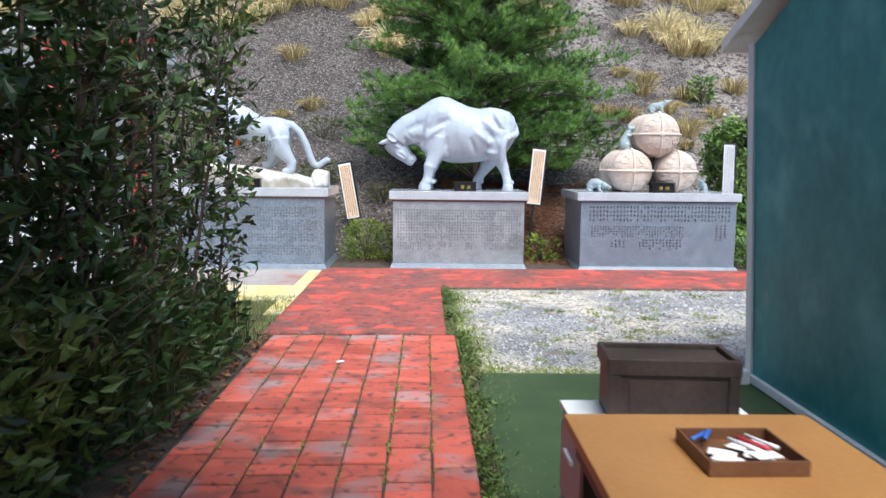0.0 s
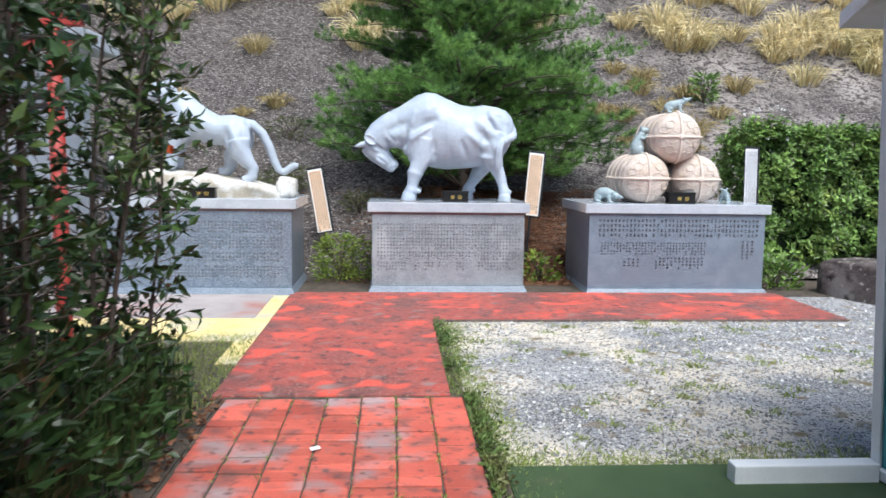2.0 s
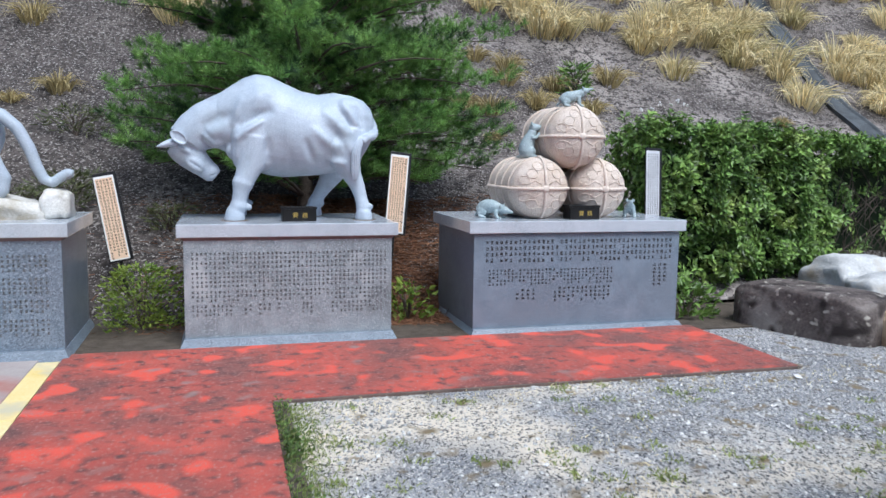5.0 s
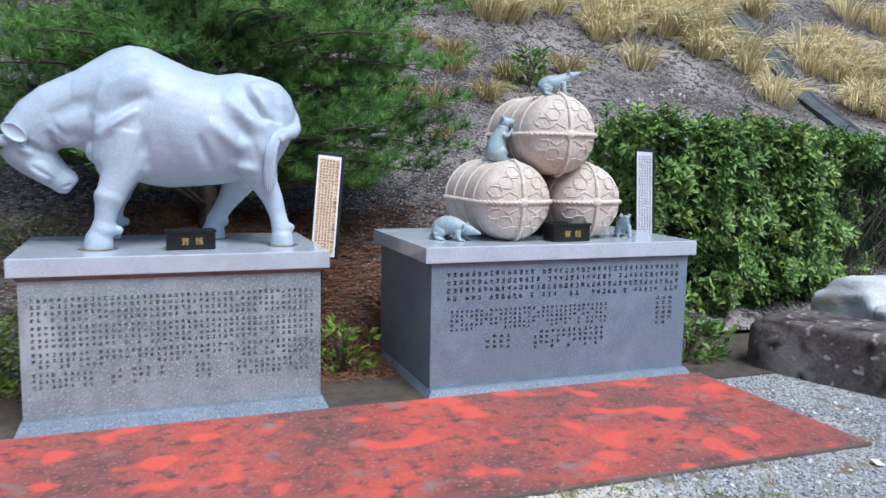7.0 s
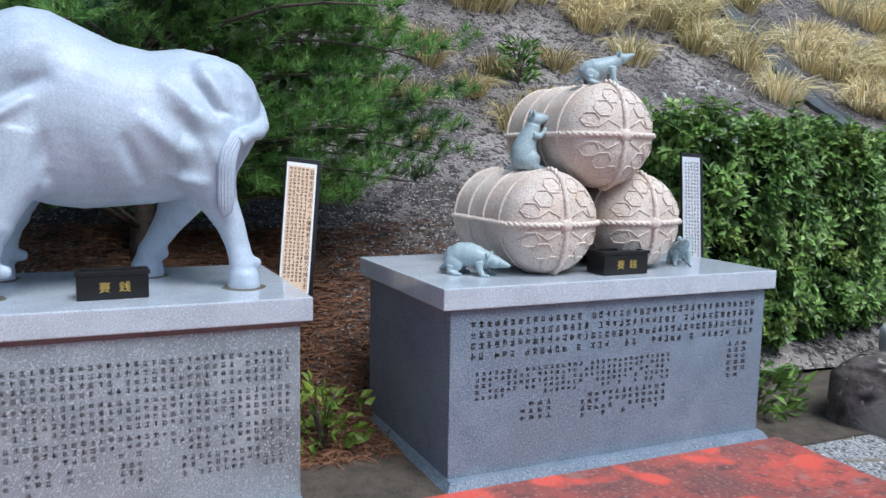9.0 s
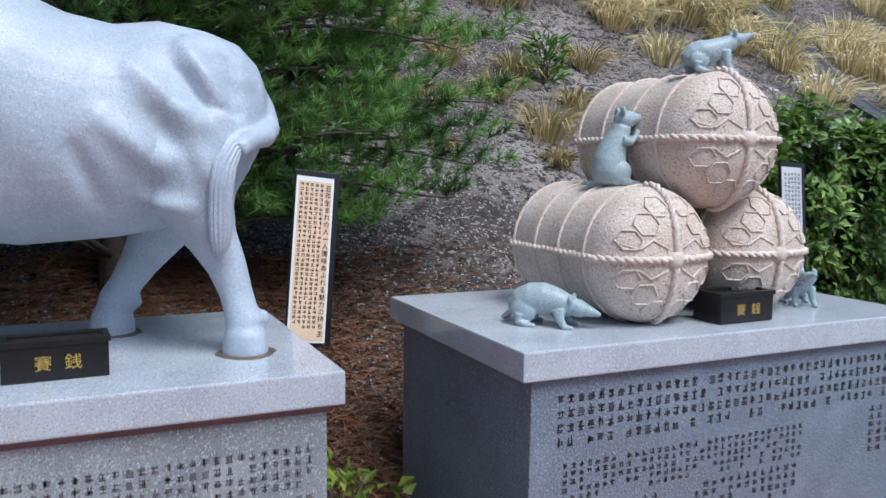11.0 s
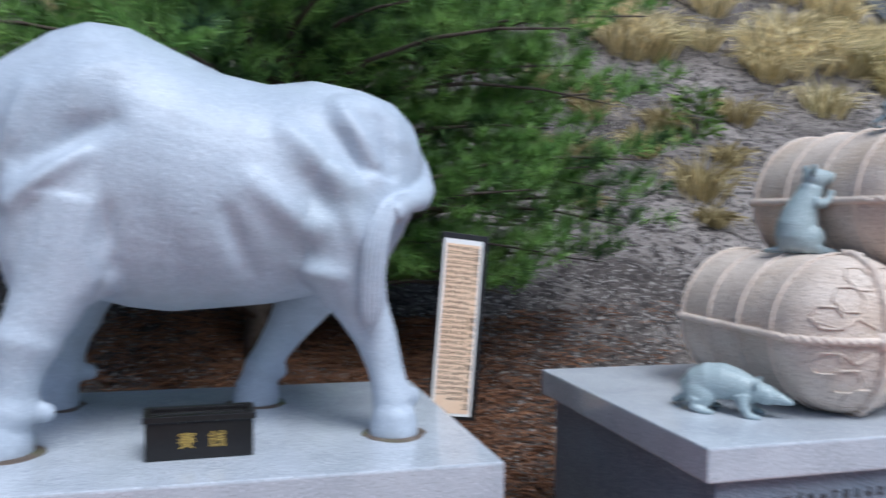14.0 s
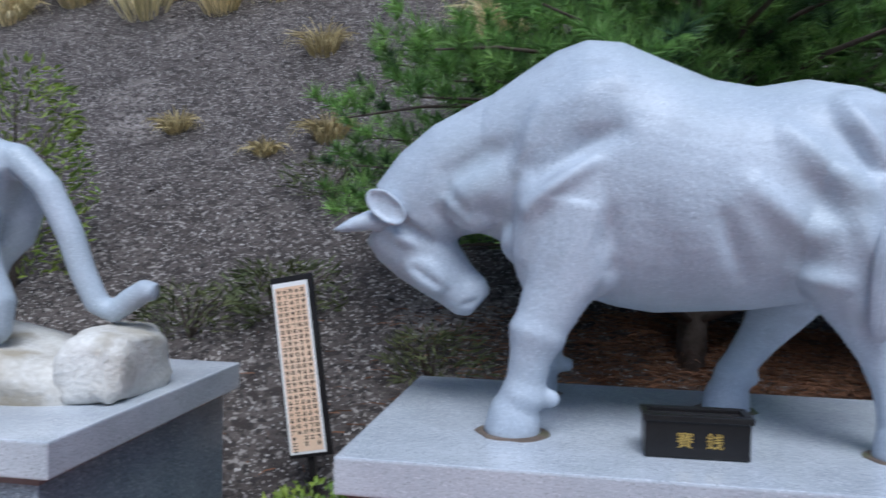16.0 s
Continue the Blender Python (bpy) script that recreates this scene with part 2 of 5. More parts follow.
def block(x0, x1, y0, y1, z0, z1, bevel=0.0, bm=None, top=None):
    """A box; top = inset of its upper face on each side (negative flares)."""
    bm = bm or bmesh.new()
    t = top or 0.0
    vs = [bm.verts.new(p) for p in ((x0, y0, z0), (x1, y0, z0), (x1, y1, z0), (x0, y1, z0),
                                    (x0 + t, y0 + t, z1), (x1 - t, y0 + t, z1), (x1 - t, y1 - t, z1), (x0 + t, y1 - t, z1))]
    fs = [bm.faces.new([vs[i] for i in f]) for f in ((3, 2, 1, 0), (4, 5, 6, 7), (0, 1, 5, 4), (1, 2, 6, 5), (2, 3, 7, 6), (3, 0, 4, 7))]
    if bevel:
        edges = list({e for f in fs for e in f.edges})
        bmesh.ops.bevel(bm, geom=edges, offset=bevel, segments=2, affect="EDGES", profile=0.6)
    return bm


def ring(bm, c, u, v, ru, rv, n=16, power=2.0):
    out = []
    for i in range(n):
        a = 2 * math.pi * i / n
        ca, sa = math.cos(a), math.sin(a)
        k = (abs(ca) ** power + abs(sa) ** power) ** (-1 / power)
        out.append(bm.verts.new(Vector(c) + u * (ru * ca * k) + v * (rv * sa * k)))
    return out


def skin(bm, rings):
    n = len(rings[0])
    for a, b in zip(rings, rings[1:]):
        for i in range(n):
            bm.faces.new((a[i], a[(i + 1) % n], b[(i + 1) % n], b[i]))
    bm.faces.new(rings[0][::-1])
    bm.faces.new(rings[-1])


def limb(bm, pts, n=12, flat=1.0):
    """A closed tube through (x, y, z, radius)."""
    rings = []
    prev = Vector((0.31, 0.87, 0.2))
    for i, p in enumerate(pts):
        a, b = Vector(pts[max(i - 1, 0)][:3]), Vector(pts[min(i + 1, len(pts) - 1)][:3])
        d = (b - a).normalized()
        u = (prev - d * prev.dot(d)).normalized()
        prev = u
        v = d.cross(u)
        rings.append(ring(bm, p[:3], u, v, p[3], p[3] * flat, n))
    skin(bm, rings)


def ball(bm, c, r, turn=(0, 0, 0)):
    m = pose(*c, *turn) @ Matrix.Diagonal((*r, 1))
    bmesh.ops.create_uvsphere(bm, u_segments=16, v_segments=10, radius=1, matrix=m)


def melted(ob, voxel, rounds):
    """Fuses the overlapping shells of a statue into one smooth skin."""
    r = ob.modifiers.new("fuse", "REMESH")
    r.mode, r.voxel_size, r.use_smooth_shade = "VOXEL", voxel, True
    s = ob.modifiers.new("soften", "SMOOTH")
    s.factor, s.iterations = 0.5, rounds
    bpy.context.view_layer.update()
    made = bpy.data.meshes.new_from_object(ob.evaluated_get(bpy.context.evaluated_depsgraph_get()))
    ob.modifiers.clear()
    ob.data = made
    made.shade_smooth()
    return ob


def chisel(ob, mid, cuts, least, force=1.0):
    """Raises (or sinks) soft ridges on both flanks: (x0, z0, x1, z1, height, width)."""
    me = ob.data
    n = len(me.vertices)
    co, no = np.empty(n * 3), np.empty(n * 3)
    me.vertices.foreach_get("co", co)
    me.vertices.foreach_get("normal", no)
    co, no = co.reshape(-1, 3), no.reshape(-1, 3)
    side = np.clip((np.abs(co[:, 1] - mid) - least) / 0.08, 0, 1)
    move = np.zeros(n)
    for x0, z0, x1, z1, h, w in cuts:
        d = np.array([x1 - x0, z1 - z0])
        p = co[:, [0, 2]] - np.array([x0, z0])
        k = np.clip(p @ d / (d @ d + 1e-9), 0, 1)
        q = np.linalg.norm(p - k[:, None] * d, axis=1)
        move += h * np.exp(-(q / w) ** 2) * np.sin(np.pi * (0.2 + 0.6 * k))
    co += no * (force * move * side)[:, None]
    me.vertices.foreach_set("co", co.ravel())
    me.update()
    return ob


def join_into(ob, bm):
    """Adds the shells of bm to a statue's one mesh."""
    bm.from_mesh(ob.data)
    for f in bm.faces:
        f.smooth = True
    bm.to_mesh(ob.data)
    bm.free()
    return ob


def leaves(name, c, d, length, width, material, parent=None, seed=1, face=None):
    """Folded leaves, one for each centre c that points along d; face turns their upper sides."""
    rng = np.random.default_rng(seed)
    n = len(c)
    d = d / (np.linalg.norm(d, axis=1, keepdims=True) + 1e-9)
    r = rng.normal(size=(n, 3)) if face is None else face + rng.normal(0, 0.35, (n, 3))
    s = np.cross(d, r)
    s /= np.linalg.norm(s, axis=1, keepdims=True) + 1e-9
    up = np.cross(s, d)
    ln = (length * rng.uniform(0.65, 1.25, n))[:, None]
    wd = (width * rng.uniform(0.7, 1.2, n))[:, None]
    mid = c + d * ln * 0.45
    v = np.stack([c, mid + s * wd * 0.5 + up * wd * 0.18, mid, mid - s * wd * 0.5 + up * wd * 0.18, c + d * ln - up * ln * 0.12], 1).reshape(-1, 3)
    f = (np.arange(n)[:, None, None] * 5 + np.array([[0, 2, 1], [0, 3, 2], [1, 2, 4], [2, 3, 4]])[None]).reshape(-1, 3)
    return raw(name, v.tolist(), f.tolist(), material, parent)


def blades(name, base, length, lean, width, material, parent=None, seed=1, droop=0.35):
    """Grass blades that bend outwards: base points, lengths, lean vectors."""
    rng = np.random.default_rng(seed)
    n = len(base)
    up = np.tile([0, 0, 1.0], (n, 1)) + lean
    up /= np.linalg.norm(up, axis=1, keepdims=True)
    s = np.cross(up, rng.normal(size=(n, 3)))
    s /= np.linalg.norm(s, axis=1, keepdims=True) + 1e-9
    ln, w = length[:, None], width
    mid = base + up * ln * 0.55
    tip = base + up * ln * (1 - droop * 0.3) + lean * ln * droop - np.array([0, 0, 1.0]) * ln * droop * np.linalg.norm(lean, axis=1, keepdims=True) * 0.6
    v = np.stack([base - s * w, base + s * w, mid - s * w * 0.8, mid + s * w * 0.8, tip], 1).reshape(-1, 3)
    f = np.arange(n)[:, None] * 5
    faces = np.concatenate([(f + np.array([0, 1, 3])), (f + np.array([0, 3, 2])), (f + np.array([2, 3, 4]))], 0)
    return raw(name, v.tolist(), faces.tolist(), material, parent)


def stones(name, c, r, material, parent=None, seed=1, flat=0.55):
    """Small angular stones: squashed, jittered octahedra."""
    rng = np.random.default_rng(seed)
    n = len(c)
    o = np.array([[1, 0, 0], [0, 1, 0], [-1, 0, 0], [0, -1, 0], [0, 0, 1], [0, 0, -1]], float)
    v = o[None] * rng.uniform(0.6, 1.3, (n, 6, 1)) * r[:, None, None]
    v[:, :, 2] *= flat
    a = rng.uniform(0, 6.28, n)
    x = v[:, :, 0] * np.cos(a)[:, None] - v[:, :, 1] * np.sin(a)[:, None]
    y = v[:, :, 0] * np.sin(a)[:, None] + v[:, :, 1] * np.cos(a)[:, None]
    v = np.stack([x, y, v[:, :, 2] + 0.25 * y], 2) + c[:, None]
    k = np.array([[0, 1, 4], [1, 2, 4], [2, 3, 4], [3, 0, 4], [1, 0, 5], [2, 1, 5], [3, 2, 5], [0, 3, 5]])
    f = (np.arange(n)[:, None, None] * 6 + k[None]).reshape(-1, 3)
    return raw(name, v.reshape(-1, 3).tolist(), f.tolist(), material, parent)


def tube(bm, pts, r, n=6):
    limb(bm, [(*p, r) for p in pts], n)


# ---- ground, pavement, slope ----
def slope_z(x, y):
    """Height of the cutting behind the statues."""
    u = min(max(y - 15.0, 0.0), 3.0)
    return max(-0.03, 0.62 * (y - 11.05) + 0.055 * u * u + 0.2 * max(y - 18.0, 0.0) + 0.06 * noise.noise((x * 0.9, y * 0.9, 0)) + 0.18 * noise.noise((x * 0.25, y * 0.25, 3)))


tagged(part("ground", block(-150, 150, -150, 150, -0.4, -0.025), GRAVEL), "pale grey gravel ground with sandy patches", "ground", kind="structure")

nx, ny = 240, 110
gx, gy = np.linspace(-40, 75, nx), 10.9 + 60 * np.linspace(0, 1, ny) ** 1.8
sv = [(x, y, slope_z(x, y)) for y in gy for x in gx]
sf = [(j * nx + i, j * nx + i + 1, (j + 1) * nx + i + 1, (j + 1) * nx + i) for j in range(ny - 1) for i in range(nx - 1)]
slope = tagged(raw("slope", sv, sf, SLOPE, smooth=True), "steep stony bank of grey-brown soil", "slope", kind="structure")

tagged(part("pavement_1", block(-0.80, 0.63, 6.12, 8.46, -0.12, 0.0, 0.008), REDPAINT), "worn red-painted concrete walk", "pavement", kind="structure")
cross = block(-0.80, 4.50, 8.464, 9.93, -0.12, 0.0, 0.008)
tagged(part("pavement_2", cross, REDPAINT), "worn red-painted concrete strip before the plinths", "pavement", kind="structure")
# narrow dark strip for the slab's thin side and the shadow line below it
tagged(part("pavement_edge", block(0.64, 4.515, 8.438, 8.462, -0.12, -0.007), EDGE), "thin edge of the red strip with its shadow line as dark colour", "edge", kind="structure")
tagged(part("pavement_3", block(-6.0, -0.96, 8.52, 9.80, -0.12, -0.004, 0.008), PLAINCON), "faded grey and red concrete pavement", "pavement", kind="structure")
yb = block(-0.955, -0.805, 8.40, 9.72, -0.12, -0.003)
block(-6.0, -0.805, 7.62, 8.515, -0.12, -0.006, bm=yb)
block(-0.955, -0.805, 6.9, 7.615, -0.12, -0.005, bm=yb)
tagged(part("pavement_4", yb, YELLOW), "worn yellow-painted concrete strip", "pavement", kind="structure")
tagged(part("turf", block(0.80, 6.0, -3.0, 4.98, -0.12, -0.008), TURF), "dark green artificial turf mat", "turf", kind="structure")
tagged(part("soil_bed", block(-6.0, 6.2, 9.8, 11.3, -0.12, -0.012), SOIL), "dark bare soil round the plinths", "soil", kind="structure")


# ---- plinths ----
def scribble(bm, x, y, z, w, h, rng, y_axis=False):
    """One carved character: a few short strokes inside w by h."""
    k = rng.randint(4, 6)
    for i in range(k):
        if rng.random() < 0.55:
            zz = z + h * (0.1 + 0.8 * i / k)
            a, b, c, d = x + w * rng.uniform(0.02, 0.2), x + w * rng.uniform(0.75, 0.98), zz - h * 0.065, zz + h * 0.065
        else:
            xx = x + w * rng.uniform(0.25, 0.75)
            a, b, c, d = xx - w * 0.075, xx + w * 0.075, z + h * rng.uniform(0.0, 0.3), z + h * rng.uniform(0.6, 1.0)
        block(a, b, y - 0.0012, y + 0.004, c, d, bm=bm)


def writing(name, parent, blocks, y, seed, ink=None):
    """Columns of carved characters: (x0, x1, columns, z_top, rows, cell height, fill)."""
    rng = random.Random(seed)
    bm = bmesh.new()
    for x0, x1, cols, ztop, rows, ch, fill in blocks:
        cw = (x1 - x0) / cols
        for i in range(cols):
            tall = rows if rng.random() < (0.8 if fill > 0.95 else 0.6) else rows - 1
            for j in range(tall):
                if rng.random() < fill:
                    scribble(bm, x0 + i * cw + cw * 0.14, y, ztop - (j + 1) * ch + ch * 0.1, cw * 0.72, ch * 0.8, rng)
    return part(name, bm, ink or CARVED, parent, "dark incised columns of small characters")


def plinth(x0, x1, y0, y1, top, body, label, cove, inset=0.05, blocks=(), seed=1, foot=0.055):
    """A granite plinth: flared foot, body, cove moulding and overhanging slab."""
    p = thing("stone_plinth", label, "plinth", "statue plinths")
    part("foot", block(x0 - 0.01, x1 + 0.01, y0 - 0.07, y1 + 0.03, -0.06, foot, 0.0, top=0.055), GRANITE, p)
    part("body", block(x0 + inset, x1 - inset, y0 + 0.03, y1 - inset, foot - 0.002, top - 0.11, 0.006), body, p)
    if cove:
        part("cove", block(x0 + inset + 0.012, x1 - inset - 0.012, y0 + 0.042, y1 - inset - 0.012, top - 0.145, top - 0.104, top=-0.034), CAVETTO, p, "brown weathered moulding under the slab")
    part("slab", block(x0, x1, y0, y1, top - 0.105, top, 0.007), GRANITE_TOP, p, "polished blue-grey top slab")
    if blocks:
        writing("inscription", p, blocks, y0 + 0.03, seed, CARVED if body is GRANITE and x0 > 0 else CARVED_SOFT)
    return p


plinth(0.0, 1.76, 10.0, 11.12, 0.963, GRANITE_PALE, "pale grey granite plinth carved with names under the bull", True, blocks=(
    (0.10, 1.67, 46, 0.745, 4, 0.036, 0.96), (0.10, 1.67, 46, 0.588, 4, 0.034, 0.96), (0.10, 1.67, 46, 0.438, 3, 0.034, 0.90), (0.10, 0.42, 10, 0.325, 3, 0.034, 0.96), (0.50, 0.80, 8, 0.325, 3, 0.034, 0.7), (0.96, 1.06, 3, 0.325, 3, 0.034, 0.9), (1.2, 1.64, 13, 0.325, 3, 0.034, 0.96)), seed=3)
plinth(2.37, 4.45, 9.97, 11.2, 0.970, GRANITE, "blue-grey granite plinth carved with names under the stone bales", False, blocks=(
    (2.52, 4.33, 42, 0.815, 4, 0.053, 0.97), (2.55, 3.74, 34, 0.555, 5, 0.030, 0.85), (2.80, 3.0, 4, 0.38, 4, 0.036, 0.9), (3.16, 3.72, 13, 0.39, 4, 0.036, 0.85), (4.13, 4.29, 3, 0.58, 6, 0.036, 0.95)), seed=5, foot=0.035)
plinth(-2.75, -0.74, 9.84, 11.03, 0.995, GRANITE, "blue-grey granite plinth carved with names under the tiger", True, blocks=(
    (-2.6, -0.88, 48, 0.77, 4, 0.034, 0.97), (-2.6, -0.88, 48, 0.605, 4, 0.034, 0.97), (-2.6, -0.88, 48, 0.44, 3, 0.037, 0.97), (-2.6, -0.88, 48, 0.295, 4, 0.034, 0.96)), seed=7)


# ---- bull ----
def bull():
    bm = bmesh.new()
    Y, Z = Vector((0, 1, 0)), Vector((0, 0, 1))
    body = ((1.645, 1.85, 1.69, .13), (1.61, 1.935, 1.60, .21), (1.55, 1.995, 1.50, .265), (1.45, 2.03, 1.42, .29), (1.30, 2.052, 1.36, .32), (1.16, 2.03, 1.335, .33),
            (1.02, 2.055, 1.325, .345), (.87, 2.12, 1.315, .355), (.75, 2.175, 1.33, .345), (.64, 2.185, 1.36, .325), (.54, 2.15, 1.40, .29), (.44, 2.085, 1.50, .24), (.33, 2.01, 1.57, .19))
    skin(bm, [ring(bm, (x, 10.62, (a + b) / 2), Y, Z, w, (a - b) / 2, 40, 2.15) for x, a, b, w in body])
    # neck, bending down to the lowered head
    neck = ((.44, 1.785, .28, .22), (.32, 1.775, .228, .185), (.22, 1.738, .197, .16), (.135, 1.685, .176, .145), (.07, 1.615, .16, .135))
    dirs = ((-1, 0, .05), (-1, 0, -.08), (-.9, 0, -.4), (-.78, 0, -.62), (-.6, 0, -.8))
    rs = []
    for (x, z, rv, ru), d in zip(neck, dirs):
        d = Vector(d).normalized()
        rs.append(ring(bm, (x, 10.62, z), Y, Y.cross(d), ru, rv, 28))
    skin(bm, rs)
    # head: poll, cheeks, tapering face, muzzle
    head = ((-.035, 1.585, .085, .09), (.03, 1.555, .125, .115), (.10, 1.495, .122, .108), (.165, 1.435, .105, .09), (.225, 1.38, .085, .075), (.275, 1.34, .080, .08), (.305, 1.318, .055, .06))
    d = Vector((.35, 0, -.29)).normalized()
    skin(bm, [ring(bm, (x, 10.63, z), Y, Y.cross(d), ru, rv, 24) for x, z, rv, ru in head])
    for s in (-1, 1):
        ball(bm, (.055, 10.63 + s * .098, 1.535), (.034, .024, .022), (0, 40, 0))
        ball(bm, (.285, 10.63 + s * .045, 1.345), (.03, .03, .03))
        ball(bm, (.13, 10.63 + s * .075, 1.43), (.10, .04, .06), (0, 40, 0))
        # shoulder, upper arm and haunch
        ball(bm, (.63, 10.62 + s * .205, 1.66), (.20, .14, .34), (0, 14, 0))
        ball(bm, (.66, 10.62 + s * .215, 1.51), (.12, .075, .14), (0, -10, 0))
        ball(bm, (1.38, 10.62 + s * .185, 1.70), (.22, .145, .30), (0, 10, 0))
        ball(bm, (.40, 10.62 + s * .14, 1.74), (.13, .09, .24), (0, 48, 0))
        ball(bm, (.48, 10.62 + s * .13, 1.55), (.10, .09, .10))
    near = ((.62, 10.43, 1.62, .17), (.60, 10.40, 1.50, .135), (.565, 10.375, 1.38, .10), (.53, 10.36, 1.30, .084), (.515, 10.355, 1.265, .09), (.50, 10.35, 1.20, .066),
            (.487, 10.35, 1.13, .060), (.483, 10.35, 1.085, .073), (.465, 10.35, 1.058, .066), (.455, 10.355, 1.035, .078), (.445, 10.36, .955, .088))
    far = tuple((x + .03, 21.26 - y, z, r) for x, y, z, r in near)
    hind = ((1.39, 10.46, 1.70, .195), (1.37, 10.42, 1.56, .17), (1.39, 10.395, 1.43, .118), (1.435, 10.38, 1.335, .080), (1.475, 10.37, 1.25, .064), (1.502, 10.36, 1.16, .054),
            (1.515, 10.35, 1.10, .056), (1.525, 10.35, 1.07, .064), (1.522, 10.345, 1.045, .058), (1.525, 10.34, 1.03, .068), (1.525, 10.34, .955, .077))
    off = ((1.42, 10.76, 1.62, .19), (1.36, 10.79, 1.44, .14), (1.30, 10.81, 1.32, .10), (1.24, 10.825, 1.22, .07), (1.19, 10.83, 1.14, .058), (1.165, 10.83, 1.085, .070), (1.15, 10.83, 1.05, .062), (1.145, 10.83, 1.03, .074), (1.14, 10.83, .955, .084))
    for leg in (near, far, hind, off):
        limb(bm, leg, 18)
    for x, y in ((.56, 10.345), (.59, 10.915), (1.58, 10.35), (1.22, 10.83)):
        ball(bm, (x, y, 1.075), (.03, .025, .03))
    # tail, swung over the near haunch, with a ridged tassel
    limb(bm, ((1.50, 10.60, 1.93, .05), (1.585, 10.57, 1.86, .05), (1.625, 10.51, 1.77, .044), (1.632, 10.44, 1.70, .038), (1.60, 10.36, 1.672, .035), (1.545, 10.30, 1.662, .034), (1.49, 10.262, 1.625, .034)), 16)
    ob = melted(part("bull_statue", bm, STATUE), 0.0085, 9)
    chisel(ob, 10.62, (
        # shoulder: a sunk plane over a bright ridge, and the edge of the blade
        (.50, 1.755, .72, 1.865, -.034, .042), (.49, 1.640, .66, 1.785, .026, .030), (.455, 1.76, .51, 1.95, .014, .03), (.56, 1.94, .74, 2.03, .012, .05),
        # neck: hollow, crease and throat
        (.22, 1.745, .40, 1.825, -.020, .045), (.215, 1.69, .275, 1.62, -.010, .026), (.30, 1.62, .40, 1.60, -.020, .05), (.20, 1.62, .27, 1.56, -.016, .03),
        # ribs and belly
        (.72, 1.62, .71, 1.47, -.014, .03), (.84, 1.62, .90, 1.44, -.010, .06), (1.036, 1.615, 1.09, 1.465, -.022, .032), (.715, 1.50, .665, 1.40, .008, .03),
        # haunch: three ridges with furrows between them, stifle and hock
        (1.11, 1.705, 1.26, 1.58, .024, .042), (1.20, 1.86, 1.365, 1.705, .024, .042), (1.35, 1.94, 1.445, 1.785, .022, .032), (1.485, 1.90, 1.51, 1.76, -.020, .036),
        (1.25, 1.72, 1.36, 1.59, -.012, .034), (1.33, 1.87, 1.41, 1.74, -.016, .022), (1.24, 1.47, 1.335, 1.445, .024, .030),
        (1.36, 1.62, 1.46, 1.48, .014, .035),
        # mouth and brow
        (.255, 1.318, .30, 1.335, -.018, .010), (.02, 1.56, .09, 1.52, .016, .016), (.10, 1.44, .20, 1.37, -.010, .014)), .02, 1.25)
    add = bmesh.new()
    for s in (-1, 1):
        limb(add, ((.0, 10.63 + s * .06, 1.595, .045), (-.05, 10.63 + s * .11, 1.595, .034), (-.10, 10.63 + s * .14, 1.58, .024), (-.14, 10.63 + s * .145, 1.566, .013), (-.165, 10.63 + s * .14, 1.562, .003)), 14)
        ear = bmesh.ops.create_uvsphere(add, u_segments=20, v_segments=12, radius=1)["verts"]
        place = pose(.015, 10.63 + s * .165, 1.64, 0, 37, 0) @ Matrix.Diagonal((.078, .030, .044, 1))
        for v in ear:
            if v.co.y * s > 0:
                v.co.y *= -0.45 if (v.co.x ** 2 + v.co.z ** 2) < 0.72 else 0.3
            v.co = place @ v.co
        ball(add, (.05, 10.63 + s * .112, 1.535), (.022, .016, .016), (0, 40, 0))
    # one ridged tassel
    rs = []
    for x, y, z, r, dx, dz in ((1.535, 10.285, 1.662, .026, -.9, -.2), (1.485, 10.256, 1.638, .040, -.8, -.6), (1.452, 10.238, 1.585, .046, -.4, -1), (1.438, 10.236, 1.51, .046, -.1, -1), (1.436, 10.246, 1.43, .046, .05, -1),
                               (1.438, 10.258, 1.36, .044, .1, -1), (1.438, 10.266, 1.315, .030, 0, -1), (1.436, 10.270, 1.295, .008, 0, -1)):
        u = Vector((-dz, 0, dx)).normalized()
        rs.append([add.verts.new(Vector((x, y, z)) + (u * math.cos(q) + Vector((0, 0.62, 0)) * math.sin(q)) * r * 0.74 * (1 + 0.10 * math.cos(14 * q))) for q in (2 * math.pi * i / 84 for i in range(84))])
    skin(add, rs)
    join_into(ob, add)
    return tagged(ob, "large pale blue-grey stone bull with lowered head", "statue")


bull()


